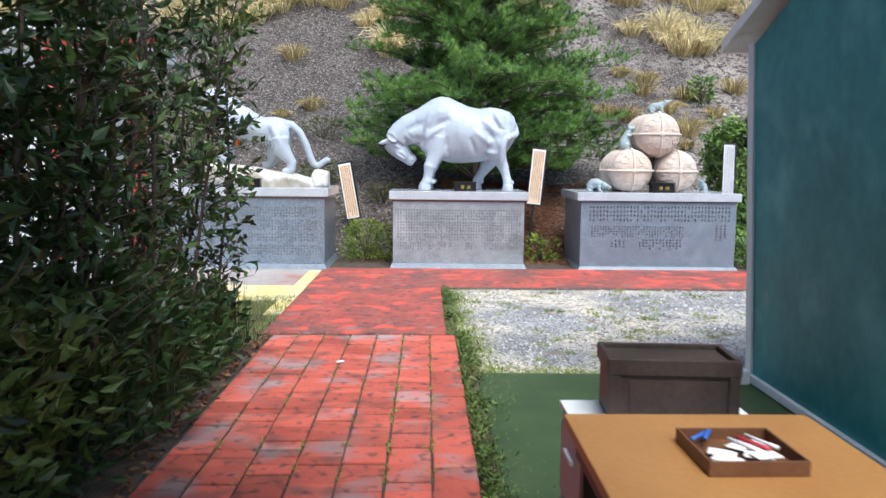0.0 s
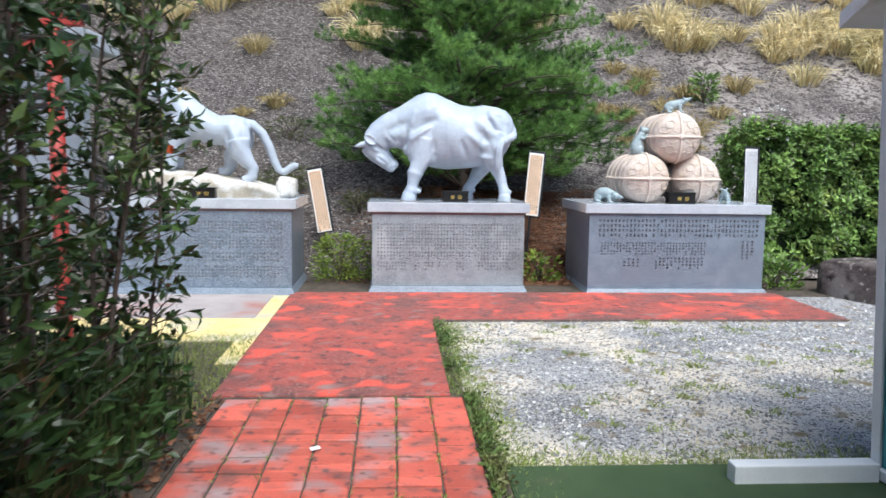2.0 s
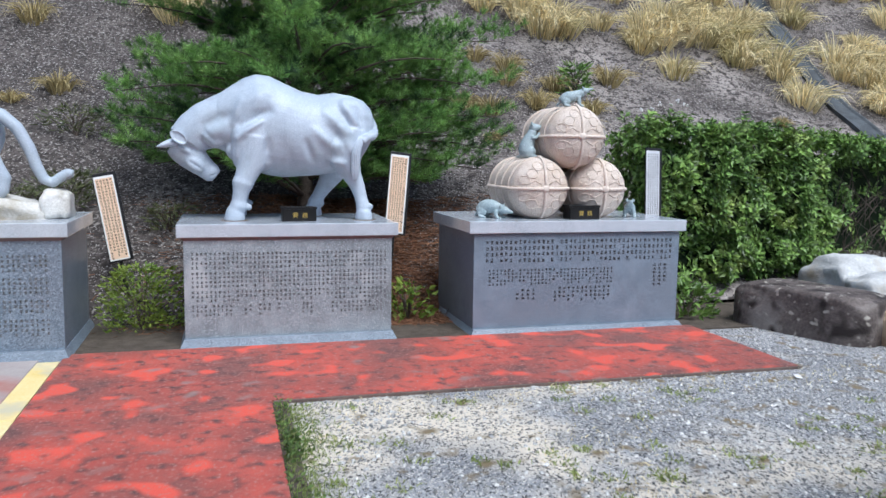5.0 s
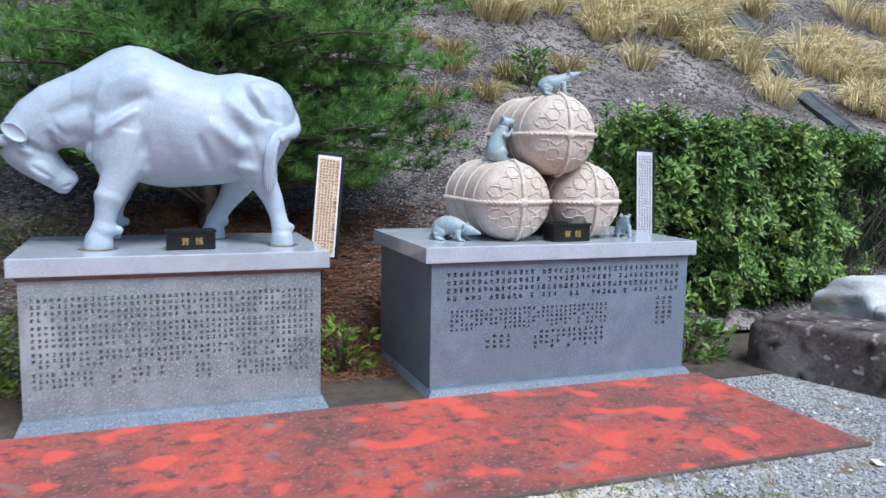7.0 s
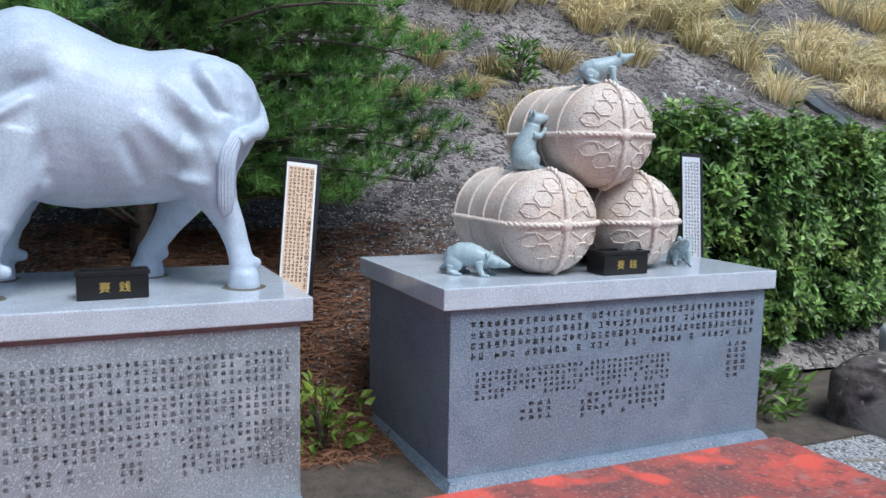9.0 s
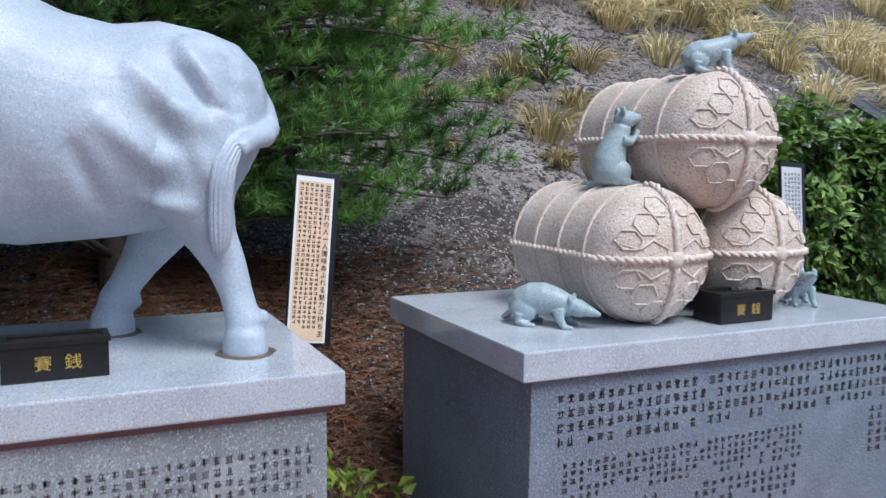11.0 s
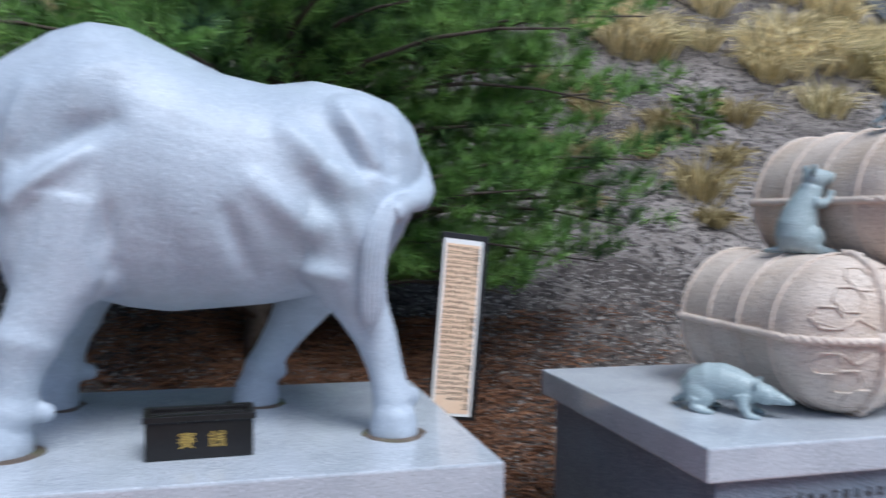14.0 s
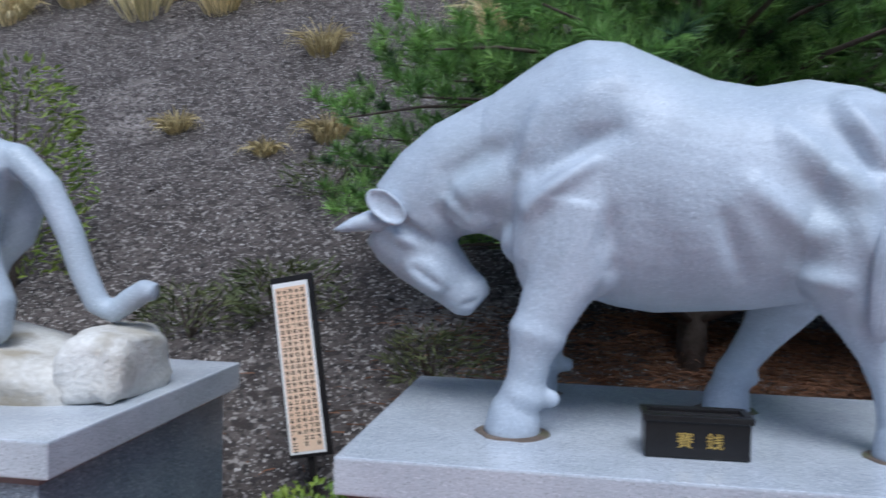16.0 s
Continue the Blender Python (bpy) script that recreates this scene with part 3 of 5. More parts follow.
def soft_box(name, label, x, y, z, w, d, h, turn):
    """A small black offering box with a slotted lid and two gold characters."""
    b = thing(name, label, "offering box", "offering boxes", at=(x, y, z))
    b.rotation_euler = (0, 0, radians(turn))
    part("body", block(-w / 2, w / 2, -d / 2, d / 2, 0, h * 0.86, 0.004), BLACK, b)
    rim = block(-w / 2 - 0.006, w / 2 + 0.006, -d / 2 - 0.006, -d / 2 + 0.02, h * 0.86, h, 0.002)
    block(-w / 2 - 0.006, w / 2 + 0.006, d / 2 - 0.02, d / 2 + 0.006, h * 0.86, h, 0.002, bm=rim)
    block(-w / 2 - 0.006, -w / 2 + 0.014, -d / 2 + 0.021, d / 2 - 0.021, h * 0.86, h, 0.002, bm=rim)
    block(w / 2 - 0.014, w / 2 + 0.006, -d / 2 + 0.021, d / 2 - 0.021, h * 0.86, h, 0.002, bm=rim)
    part("rim", rim, BLACK, b)
    for k in range(2):
        part("slat", block(-w / 2 + 0.015, w / 2 - 0.015, -0.03 + k * 0.035, -0.008 + k * 0.035, h * 0.862, h * 0.93, 0.002), BLACK, b)
    for ch, cx in (("賽", -w * 0.12), ("銭", w * 0.16)):
        lettering(ch, h * 0.40, GOLD, b, (cx, -d / 2 - 0.0012, h * 0.40), "gold character")
    return b


def lettering(text, size, material, parent, at, label, extrude=0.0008, turn=(90, 0, 0)):
    """Text as flat geometry that faces -y of its parent."""
    cu = bpy.data.curves.new("lettering", "FONT")
    cu.body, cu.size, cu.extrude, cu.align_x, cu.align_y, cu.resolution_u = text, size, extrude, "CENTER", "CENTER", 2
    cu.materials.append(material)
    ob = new("lettering", cu)
    ob.parent = parent
    ob.location, ob.rotation_euler = at, [radians(a) for a in turn]
    if label:
        ob["label"] = label
    return ob


soft_box("offering_box", "black lacquered offering box with gold characters before the bull", 0.964, 10.26, 0.965, 0.28, 0.115, 0.118, 2)
soft_box("offering_box", "black lacquered offering box with gold characters before the bales", 3.485, 10.165, 0.972, 0.29, 0.15, 0.125, 1)
soft_box("offering_box", "black lacquered offering box at the tiger's feet", -1.72, 9.95, 0.997, 0.27, 0.10, 0.11, 0)


# ---- stone straw bales and rats ----
def bale(x, y0, y1, z, r, label):
    t = thing("stone_straw_bale", label, "sculpture", "stacked stone bales")
    X, Z = Vector((1, 0, 0)), Vector((0, 0, 1))
    L, n = y1 - y0, 26
    bm = bmesh.new()
    def rad(k):
        e = min(k, 1 - k) * L / 0.17
        f = 1.0 if e >= 1 else math.sqrt(max(0.0, 1 - (1 - e) ** 2.3)) * 0.97 + 0.03
        return r * f * (1 - 0.016 * abs(math.sin(math.pi * 4.6 * k)) ** 8)
    ks = [0.5 - 0.5 * math.cos(math.pi * i / n) for i in range(n + 1)]
    skin(bm, [ring(bm, (x, y0 + k * L, z), X, Z, rad(k), rad(k), 48) for k in ks])
    part("body", bm, PINKSTONE, t, smooth=True)

    def twist(pts, rr, nm):
        """Two strands twisted round each other."""
        bm = bmesh.new()
        for ph in (0, math.pi):
            out, run = [], 0.0
            for i, p in enumerate(pts):
                p = Vector(p)
                if i:
                    run += (p - Vector(pts[i - 1])).length
                d = (Vector(pts[min(i + 1, len(pts) - 1)]) - Vector(pts[max(i - 1, 0)])).normalized()
                u = d.orthogonal().normalized() if abs(d.y) > .99 else d.cross(Vector((0, 1, 0))).normalized()
                v = d.cross(u)
                a = ph + run * 95
                out.append((*(p + (u * math.cos(a) + v * math.sin(a)) * rr * 0.55), rr * 0.72))
            limb(bm, out, 6)
        part(nm, bm, PINKROPE, t, smooth=True)
    for i, k in enumerate((.24, .44, .64, .84)):
        if i < 4:
            a0 = [math.radians(a) for a in range(0, 361, 4)]
            rr = rad(k) + 0.003
            twist([(x + rr * math.cos(a), y0 + k * L, z + rr * math.sin(a)) for a in a0], 0.007, "hoop_rope")
    # lengthwise ropes: one level, one upright, crossing on the end
    fine = [0.5 - 0.5 * math.cos(math.pi * i / 70) for i in range(71)]
    for side, nm in ((0, "long_rope"), (1, "upright_rope")):
        pts = []
        ks2 = fine if side == 0 else [k for k in fine if k < 0.24]
        for s in (-1, 1):
            seq = ks2[::-1] if s == -1 else ks2
            for k in seq:
                q = (rad(k) + 0.006) * s
                yy = y0 + k * L - (0.004 if k < 0.02 else 0)
                pts.append((x + q, yy, z) if side == 0 else (x, yy, z + q))
        twist(pts, 0.0135, nm)
    bm = bmesh.new()
    ball(bm, (x, y0 - 0.002, z), (0.035, 0.022, 0.035))
    part("knot", bm, PINKROPE, t, smooth=True)
    # plaited six-sided ridges on the end and its shoulder
    def on_end(px, pz):
        q = min(math.hypot(px, pz), r * 1.12)
        best = 0.0
        if q <= r * 0.985:
            lo, hi = 0.0, 0.5
            for _ in range(18):
                m = (lo + hi) / 2
                lo, hi = (m, hi) if rad(m) < q else (lo, m)
            return (x + px, y0 + hi * L - 0.002, z + pz)
        g = r * 0.985 / q
        extra = (q - r * 0.985)
        return (x + px * g * 1.018, y0 + 0.17 + extra * 1.1, z + pz * g * 1.018)
    for sx in (-1, 1):
        for sz in (-1, 1):
            for cx, cz, h in ((0.115, 0.135, 0.05), (0.185, 0.075, 0.045), (0.06, 0.2, 0.045)):
                hexa = [(sx * (cx + h * math.cos(math.radians(a))), sz * (cz + h * 0.9 * math.sin(math.radians(a)))) for a in range(0, 361, 60)]
                pts = []
                for (ax, az), (bx, bz) in zip(hexa, hexa[1:]):
                    pts += [on_end(ax + (bx - ax) * i / 4, az + (bz - az) * i / 4) for i in range(4)]
                pts.append(pts[0])
                bm = bmesh.new()
                tube(bm, pts, 0.0042, 5)
                part("plait_ridge", bm, PINKSTONE, t, smooth=True)
            zig = [(sx * 0.035, sz * 0.04), (sx * 0.10, sz * 0.075), (sx * 0.15, sz * 0.04), (sx * 0.22, sz * 0.06)]
            bm = bmesh.new()
            tube(bm, [on_end(*p) for p in zig], 0.0045, 5)
            part("plait_ridge", bm, PINKSTONE, t, smooth=True)
    return t


bale(3.10, 10.085, 10.98, 1.243, 0.273, "pinkish granite carving of a roped rice bale, lower of the stack")
bale(3.705, 10.14, 11.03, 1.238, 0.267, "pinkish granite carving of a roped rice bale, beside another")
bale(3.435, 10.08, 10.98, 1.708, 0.276, "pinkish granite roped rice bale on top of two others")


def rat(label, at, turn, pose_kind="walk", size=1.0):
    """A small stone rat, nose along +x before it is turned."""
    bm = bmesh.new()
    if pose_kind == "stand":
        # sits up on its haunches, back arched, paws lifted before the face
        limb(bm, ((-.035, 0, .004, .030), (-.035, 0, .025, .058), (-.038, 0, .06, .068), (-.036, 0, .10, .064), (-.026, 0, .14, .055), (-.012, 0, .175, .047), (.002, 0, .205, .040), (.008, 0, .228, .036)), 26)
        ball(bm, (.018, 0, .252), (.042, .036, .038))
        limb(bm, ((.03, 0, .255, .034), (.058, 0, .258, .025), (.082, 0, .26, .015), (.094, 0, .262, .006)), 18)
        for s in (-1, 1):
            ball(bm, (-.012, s * .045, .052), (.052, .028, .046), (0, -35, 0))
            limb(bm, ((.0, s * .05, .028, .022), (.03, s * .052, .014, .017), (.068, s * .052, .010, .012), (.078, s * .052, .009, .006)), 14)
            limb(bm, ((.0, s * .040, .175, .020), (.032, s * .042, .168, .015), (.055, s * .034, .192, .012), (.062, s * .028, .215, .010)), 14)
            ball(bm, (.0, s * .034, .284), (.009, .018, .020), (s * 20, 0, 0))
        limb(bm, ((-.07, 0, .02, .014), (-.11, .02, .012, .010), (-.12, .07, .009, .006)), 12)
    else:
        # long arched body on short legs, pointed snout
        lift = .075 if pose_kind == "alert" else 0.0
        limb(bm, ((-.145, 0, .050, .014), (-.135, 0, .062, .038), (-.105, 0, .082, .055), (-.065, 0, .098, .062), (-.02, 0, .103, .060), (.025, 0, .096 + lift * .35, .052), (.06, 0, .086 + lift * .7, .043), (.09, 0, .078 + lift, .038)), 26)
        ball(bm, (.108, 0, .076 + lift * 1.15), (.044, .036, .034), (0, 14 - lift * 350, 0))
        limb(bm, ((.12, 0, .074 + lift * 1.2, .030), (.155, 0, .066 + lift * 1.5, .020), (.185, 0, .058 + lift * 1.75, .011), (.195, 0, .055 + lift * 1.8, .005)), 18)
        for s in (-1, 1):
            ball(bm, (-.085, s * .044, .058), (.050, .024, .044), (0, 20, 0))
            limb(bm, ((-.095, s * .052, .045, .024), (-.10, s * .058, .020, .015), (-.07, s * .062, .010, .013), (-.035, s * .062, .008, .008)), 14)
            limb(bm, ((.045, s * .036, .068 + lift * .5, .026), (.055, s * .048, .035, .016), (.072, s * .052, .010, .013), (.105, s * .052, .007, .008)), 14)
            ball(bm, (.088, s * .034, .110 + lift * 1.1), (.009, .016, .019), (s * 25, 0, 0))
        limb(bm, ((-.135, 0, .05, .014), (-.18, .02, .018, .011), (-.17, .08, .010, .008), (-.11, .11, .008, .005)), 14)
    ob = melted(part("rat_statue", bm, RATSTONE), 0.0035, 6)
    ob.matrix_world = pose(*at, 0, 0, turn) @ Matrix.Diagonal((size, size, size, 1))
    return tagged(ob, label, "statue", "stone rats")


rat("small grey stone rat crouching on the slab", (2.70, 10.34, 0.968), -46, size=1.05)
rat("small grey stone rat on the slab beside the bales", (4.06, 10.33, 0.969), -118, "alert", 0.85)
rat("small grey stone rat with raised nose on the top bale", (3.44, 10.30, 1.978), -22, "alert", 0.86)
rat("small grey stone rat standing up against the top bale", (3.10, 10.46, 1.508), -18, "stand", 1.10)


# ---- tiger ----
def tiger():
    bm = bmesh.new()
    limb(bm, ((-1.31, 10.42, 1.69, .09), (-1.38, 10.42, 1.71, .15), (-1.48, 10.42, 1.72, .17), (-1.66, 10.42, 1.715, .165), (-1.84, 10.42, 1.775, .19), (-1.97, 10.42, 1.86, .20), (-2.06, 10.41, 1.96, .18), (-2.13, 10.40, 2.05, .165)), 20)
    ball(bm, (-2.23, 10.39, 2.10), (.16, .15, .145))
    ball(bm, (-2.37, 10.38, 2.06), (.09, .10, .07))
    ball(bm, (-2.34, 10.38, 1.975), (.07, .08, .04))
    for s in (-1, 1):
        ball(bm, (-2.15, 10.39 + s * .11, 2.215), (.035, .05, .055))
        ball(bm, (-1.42, 10.42 + s * .12, 1.62), (.14, .085, .19), (0, 12, 0))
        ball(bm, (-2.02, 10.42 + s * .13, 1.75), (.12, .085, .20), (0, 14, 0))
        limb(bm, ((-2.06, 10.42 + s * .13, 1.70, .105), (-2.10, 10.42 + s * .14, 1.54, .076), (-2.12, 10.42 + s * .14, 1.42, .062), (-2.13, 10.42 + s * .14, 1.34, .070), (-2.18, 10.42 + s * .14, 1.315, .058)), 14)
    limb(bm, ((-1.41, 10.30, 1.60, .135), (-1.39, 10.285, 1.48, .115), (-1.31, 10.28, 1.375, .080), (-1.25, 10.28, 1.30, .060), (-1.265, 10.28, 1.215, .058), (-1.30, 10.28, 1.185, .060), (-1.37, 10.28, 1.175, .048)), 14)
    limb(bm, ((-1.47, 10.55, 1.54, .13), (-1.54, 10.57, 1.42, .09), (-1.56, 10.58, 1.32, .065), (-1.60, 10.58, 1.265, .062), (-1.68, 10.58, 1.25, .052)), 14)
    limb(bm, ((-1.38, 10.42, 1.79, .065), (-1.28, 10.42, 1.785, .056), (-1.17, 10.42, 1.69, .050), (-1.09, 10.43, 1.53, .047), (-1.05, 10.44, 1.40, .045), (-1.00, 10.45, 1.29, .043), (-.945, 10.46, 1.262, .042), (-.885, 10.46, 1.305, .042), (-.825, 10.46, 1.342, .041), (-.785, 10.46, 1.335, .034)), 14)
    ob = melted(part("tiger_statue", bm, STATUE), 0.011, 5)
    chisel(ob, 10.42, ((-1.50, 1.76, -1.36, 1.50, .018, .035), (-1.97, 1.92, -1.98, 1.64, .016, .045), (-1.80, 1.84, -1.78, 1.62, -.014, .05), (-1.55, 1.72, -1.50, 1.52, -.016, .03)), .05)
    return tagged(ob, "pale stone tiger with raised curled tail", "statue")


tiger()


def boulder(name, c, r, material, label, seed, cat="rock", group="", rough=0.22, boxy=0.6, turn=0):
    """A faceted, weathered stone."""
    bm = bmesh.new()
    bmesh.ops.create_icosphere(bm, subdivisions=4, radius=1)
    for v in bm.verts:
        p = v.co.normalized()
        cell = noise.noise(p * 1.3 + Vector((seed, 0, 0))) + 0.5 * noise.noise(p * 3.1 + Vector((0, seed, 0))) + 0.22 * noise.noise(p * 8 + Vector((0, 0, seed)))
        q = Vector((math.copysign(abs(p.x) ** boxy, p.x), math.copysign(abs(p.y) ** boxy, p.y), math.copysign(abs(p.z) ** (boxy - 0.05), p.z)))
        v.co = Vector((q.x * r[0], q.y * r[1], q.z * r[2])) * (1 + rough * cell)
    ob = part(name, bm, material, smooth=True)
    ob.location = c
    ob.rotation_euler = (0, 0, radians(turn))
    return tagged(ob, label, cat, group)


boulder("statue_rock", (-1.68, 10.42, 1.075), (0.78, 0.32, 0.15), WHITESTONE, "rough whitish carved rock under the tiger's feet", 4, "rock base", rough=0.13).rotation_euler.y = radians(8)
boulder("statue_rock", (-0.905, 10.42, 1.095), (0.115, 0.22, 0.125), WHITESTONE, "rough whitish stone knob under the tiger's tail", 9, "rock base", rough=0.16)
boulder("garden_rock", (5.53, 9.58, 0.13), (0.64, 0.34, 0.27), ROCK_DARK, "long flat brown-black boulder with a paler top", 2, group="garden rocks", rough=0.10, boxy=0.36, turn=-69)
boulder("garden_rock", (6.85, 10.35, 0.14), (0.60, 0.40, 0.40), ROCK_PALE, "large pale whitish boulder", 6, group="garden rocks")
boulder("garden_rock", (5.98, 8.97, 0.07), (0.27, 0.26, 0.19), ROCK_TAN, "small tan boulder between pale ones", 8, group="garden rocks", rough=0.16, boxy=0.42)
boulder("garden_rock", (6.52, 9.70, 0.13), (0.36, 0.34, 0.33), ROCK_PALE, "pale grey boulder beside the others", 11, group="garden rocks")
boulder("garden_rock", (7.7, 9.9, 0.2), (0.5, 0.5, 0.42), ROCK_DARK, "brown boulder at the end of the row", 13, group="garden rocks")


# ---- signs ----
def sign(label, foot, top, w, h, lean_x, face, title="", seed=1, cols=5):
    """A narrow upright board in a black frame on a black post; lean in degrees."""
    t = thing("sign_board", label, "sign", "zodiac sign boards", at=foot)
    t.rotation_euler = (radians(-8), radians(lean_x), 0)
    H = top
    part("post", block(-0.016, 0.016, 0.012, 0.04, -0.1, H - 0.03, 0.003), BLACK, t)
    fr = part("frame", block(-w / 2 - 0.008, w / 2 + 0.028, -0.004, 0.010, H - h - 0.016, H + 0.028, 0.002), BLACK, t, "thin black backing frame")
    part("border", block(-w / 2, w / 2, -0.0065, -0.0045, H - h, H, 0.0), SIGNEDGE if face is SIGNFACE else face, fr, "white border")
    part("panel", block(-w / 2 + 0.012, w / 2 - 0.012, -0.008, -0.0068, H - h + 0.012, H - 0.022, 0.0), face, fr, "pale printed face")
    rng = random.Random(seed)
    if title:
        step = (h - 0.06) / len(title)
        for i, ch in enumerate(title):
            lettering(ch, step * 0.92, INK, t, (w / 2 - 0.028, -0.0095, H - 0.035 - (i + 0.5) * step), "printed heading character", 0.0004)
    bm = bmesh.new()
    cw = w * (0.66 if title else 0.84) / cols
    for i in range(cols):
        z = H - 0.03
        end = H - h * rng.uniform(0.85, 0.97)
        while z > end:
            scribble_flat(bm, -w / 2 + w * 0.08 + i * cw + cw * 0.2, -0.0088, z - cw * 0.75, cw * 0.66, cw * 0.66, rng)
            z -= cw * 0.92
    part("print", bm, INK, fr, "small dark printed characters")
    return t


def scribble_flat(bm, x, y, z, w, h, rng):
    for i in range(3):
        if rng.random() < 0.6:
            zz = z + h * (0.12 + 0.33 * i)
            q = ((x, zz), (x + w, zz), (x + w, zz + h * 0.19), (x, zz + h * 0.19))
        else:
            xx = x + w * rng.uniform(0.1, 0.8)
            q = ((xx, z), (xx + w * 0.2, z), (xx + w * 0.2, z + h), (xx, z + h))
        bm.faces.new([bm.verts.new((a, y, b)) for a, b in q])


sign("cream sign board with black print on a post beside the bull", (1.93, 11.26, 0.08), 1.465, 0.185, 0.79, 6.2, SIGNFACE, "丑年生まれの人ー人情味あふれる魅力の持ち主", 1)
sign("cream sign board with black print leaning beside the tiger", (-0.50, 11.34, 0.15), 1.17, 0.175, 0.79, -10.5, SIGNFACE, "", 2)
sign("white sign board with dark print behind the stone bales", (4.545, 10.69, -0.02), 1.64, 0.15, 0.74, 2.5, WHITEFACE, "", 3)


# ---- pine behind the bull ----
def pine(x, y, label, height=5.4):
    rng = np.random.default_rng(11)
    t = thing("pine_tree", label, "tree", at=(0, 0, 0))
    z0 = slope_z(x, y) - 0.1
    bm = bmesh.new()
    limb(bm, [(x + 0.05 * math.sin(k * 5), y + 0.04 * math.cos(k * 4), z0 + k * height, 0.085 * (1 - 0.85 * k)) for k in np.linspace(0, 1, 12)], 10)
    part("trunk", bm, BARK, t, smooth=True)
    bm = bmesh.new()
    cs, ds, ms = [], [], []
    for lev in np.arange(0.35, height - 0.2, 0.17):
        k = lev / height
        reach = 2.15 * (1 - k) ** 0.62 * (0.72 + 0.28 * min(1, lev / 0.9))
        for b in range(11 if lev < 1.7 else 8):
            a = rng.uniform(0, 2 * math.pi) if b < 8 else rng.uniform(-0.35, 0.25)
            L = reach * rng.uniform(0.62, 1.12) * (1.0 if b < 8 else 1.12)
            up = rng.uniform(0.02, 0.36) + 0.25 * k
            pts = []
            for q in np.linspace(0, 1, 6):
                pts.append((x + math.cos(a) * L * q, y + math.sin(a) * L * q * 0.85, z0 + lev + L * q * up + 0.10 * math.sin(q * 3) * L, 0.022 * (1 - 0.8 * q)))
            if pts[-1][2] < slope_z(pts[-1][0], pts[-1][1]) + 0.1:
                continue
            if 1.45 < pts[-1][0] < 2.5 and pts[-1][1] < 11.62 and pts[-1][2] < 2.0:
                continue
            limb(bm, pts, 6)
            for q in np.arange(0.14, 1.01, 0.066):
                i = min(int(q * 5), 4)
                f = q * 5 - i
                p = np.array(pts[i][:3]) * (1 - f) + np.array(pts[i + 1][:3]) * f
                for s in (-1, 1):
                    aa = a + s * rng.uniform(0.4, 1.2)
                    l2 = rng.uniform(0.12, 0.42) * (1.15 - 0.5 * q)
                    d = np.array([math.cos(aa), math.sin(aa), rng.uniform(0.1, 0.9)])
                    for w, many in ((0.4, 18), (0.72, 22), (1.0, 46)):
                        cs.append(p + d * l2 * w)
                        ds.append(d * 0.8 + rng.normal(0, 0.2, 3) + np.array([0, 0, 0.55]))
                        ms.append(many)
    tagged(part("branch_cluster", bm, BARK, t, smooth=True), kind="stuff")
    c, d = np.array(cs), np.array(ds)
    d /= np.linalg.norm(d, axis=1, keepdims=True)
    # a brush of needles round each shoot, fuller at its tip
    c, d = np.repeat(c, ms, axis=0), np.repeat(d, ms, axis=0)
    n = len(c)
    r = rng.normal(size=(n, 3))
    r -= (r * d).sum(1, keepdims=True) * d
    r /= np.linalg.norm(r, axis=1, keepdims=True)
    nd = d * rng.uniform(0.15, 1.1, (n, 1)) + r * rng.uniform(0.3, 1.0, (n, 1))
    nd /= np.linalg.norm(nd, axis=1, keepdims=True)
    base = c + d * rng.uniform(-0.035, 0.02, (n, 1))
    side = np.cross(nd, rng.normal(size=(n, 3)))
    side /= np.linalg.norm(side, axis=1, keepdims=True)
    ln = rng.uniform(0.065, 0.115, (n, 1))
    v = np.stack([base - side * 0.0034, base + side * 0.0034, base + nd * ln], 1).reshape(-1, 3)
    f = np.arange(len(v)).reshape(-1, 3)
    tagged(raw("needles", v.tolist(), f.tolist(), NEEDLE, t), kind="stuff")
    return t


pine(1.22, 12.45, "bushy green pine with long needles behind the bull", 6.0)


# ---- plants on the bank ----
def tussocks(name, spots, n, size, width, material, seed):
    """Rounded mounds of arching blades."""
    rng = np.random.default_rng(seed)
    S = np.repeat(np.array(spots), n, axis=0)
    k = len(S)
    a = rng.uniform(0, 6.283, k)
    out = rng.uniform(0, 1, k) ** 0.7
    s = S[:, 3]
    ln = size * s * rng.uniform(0.6, 1.15, k)
    d = np.stack([np.cos(a), np.sin(a), np.zeros(k)], 1)
    r = 0.19 * s * out
    base = S[:, :3] + d * r[:, None]
    base[:, 2] += d[:, 1] * r * 0.62 - 0.04
    d[:, 1] -= 0.30
    z = np.array([0, 0, 1.0])
    mid = base + d * (ln * (0.08 + 0.30 * out))[:, None] + z * (ln * 0.55)[:, None]
    top = base + d * (ln * (0.18 + 0.62 * out))[:, None] + z * (ln * (0.95 - 0.50 * out))[:, None]
    tip = base + d * (ln * (0.25 + 0.85 * out))[:, None] + z * (ln * (1.05 - 1.0 * out))[:, None]
    w = np.cross(top - base, rng.normal(size=(k, 3)))
    w *= width / (np.linalg.norm(w, axis=1, keepdims=True) + 1e-9)
    v = np.stack([base - w, base + w, mid - w, mid + w, top - w * 0.7, top + w * 0.7, tip], 1).reshape(-1, 3)
    f = np.arange(k)[:, None] * 7
    faces = [(f + np.array(q)).tolist() for q in ((0, 1, 3, 2), (2, 3, 5, 4))]
    tris = (f + np.array([4, 5, 6])).tolist()
    return raw(name, v.tolist(), faces[0] + faces[1] + tris, material)


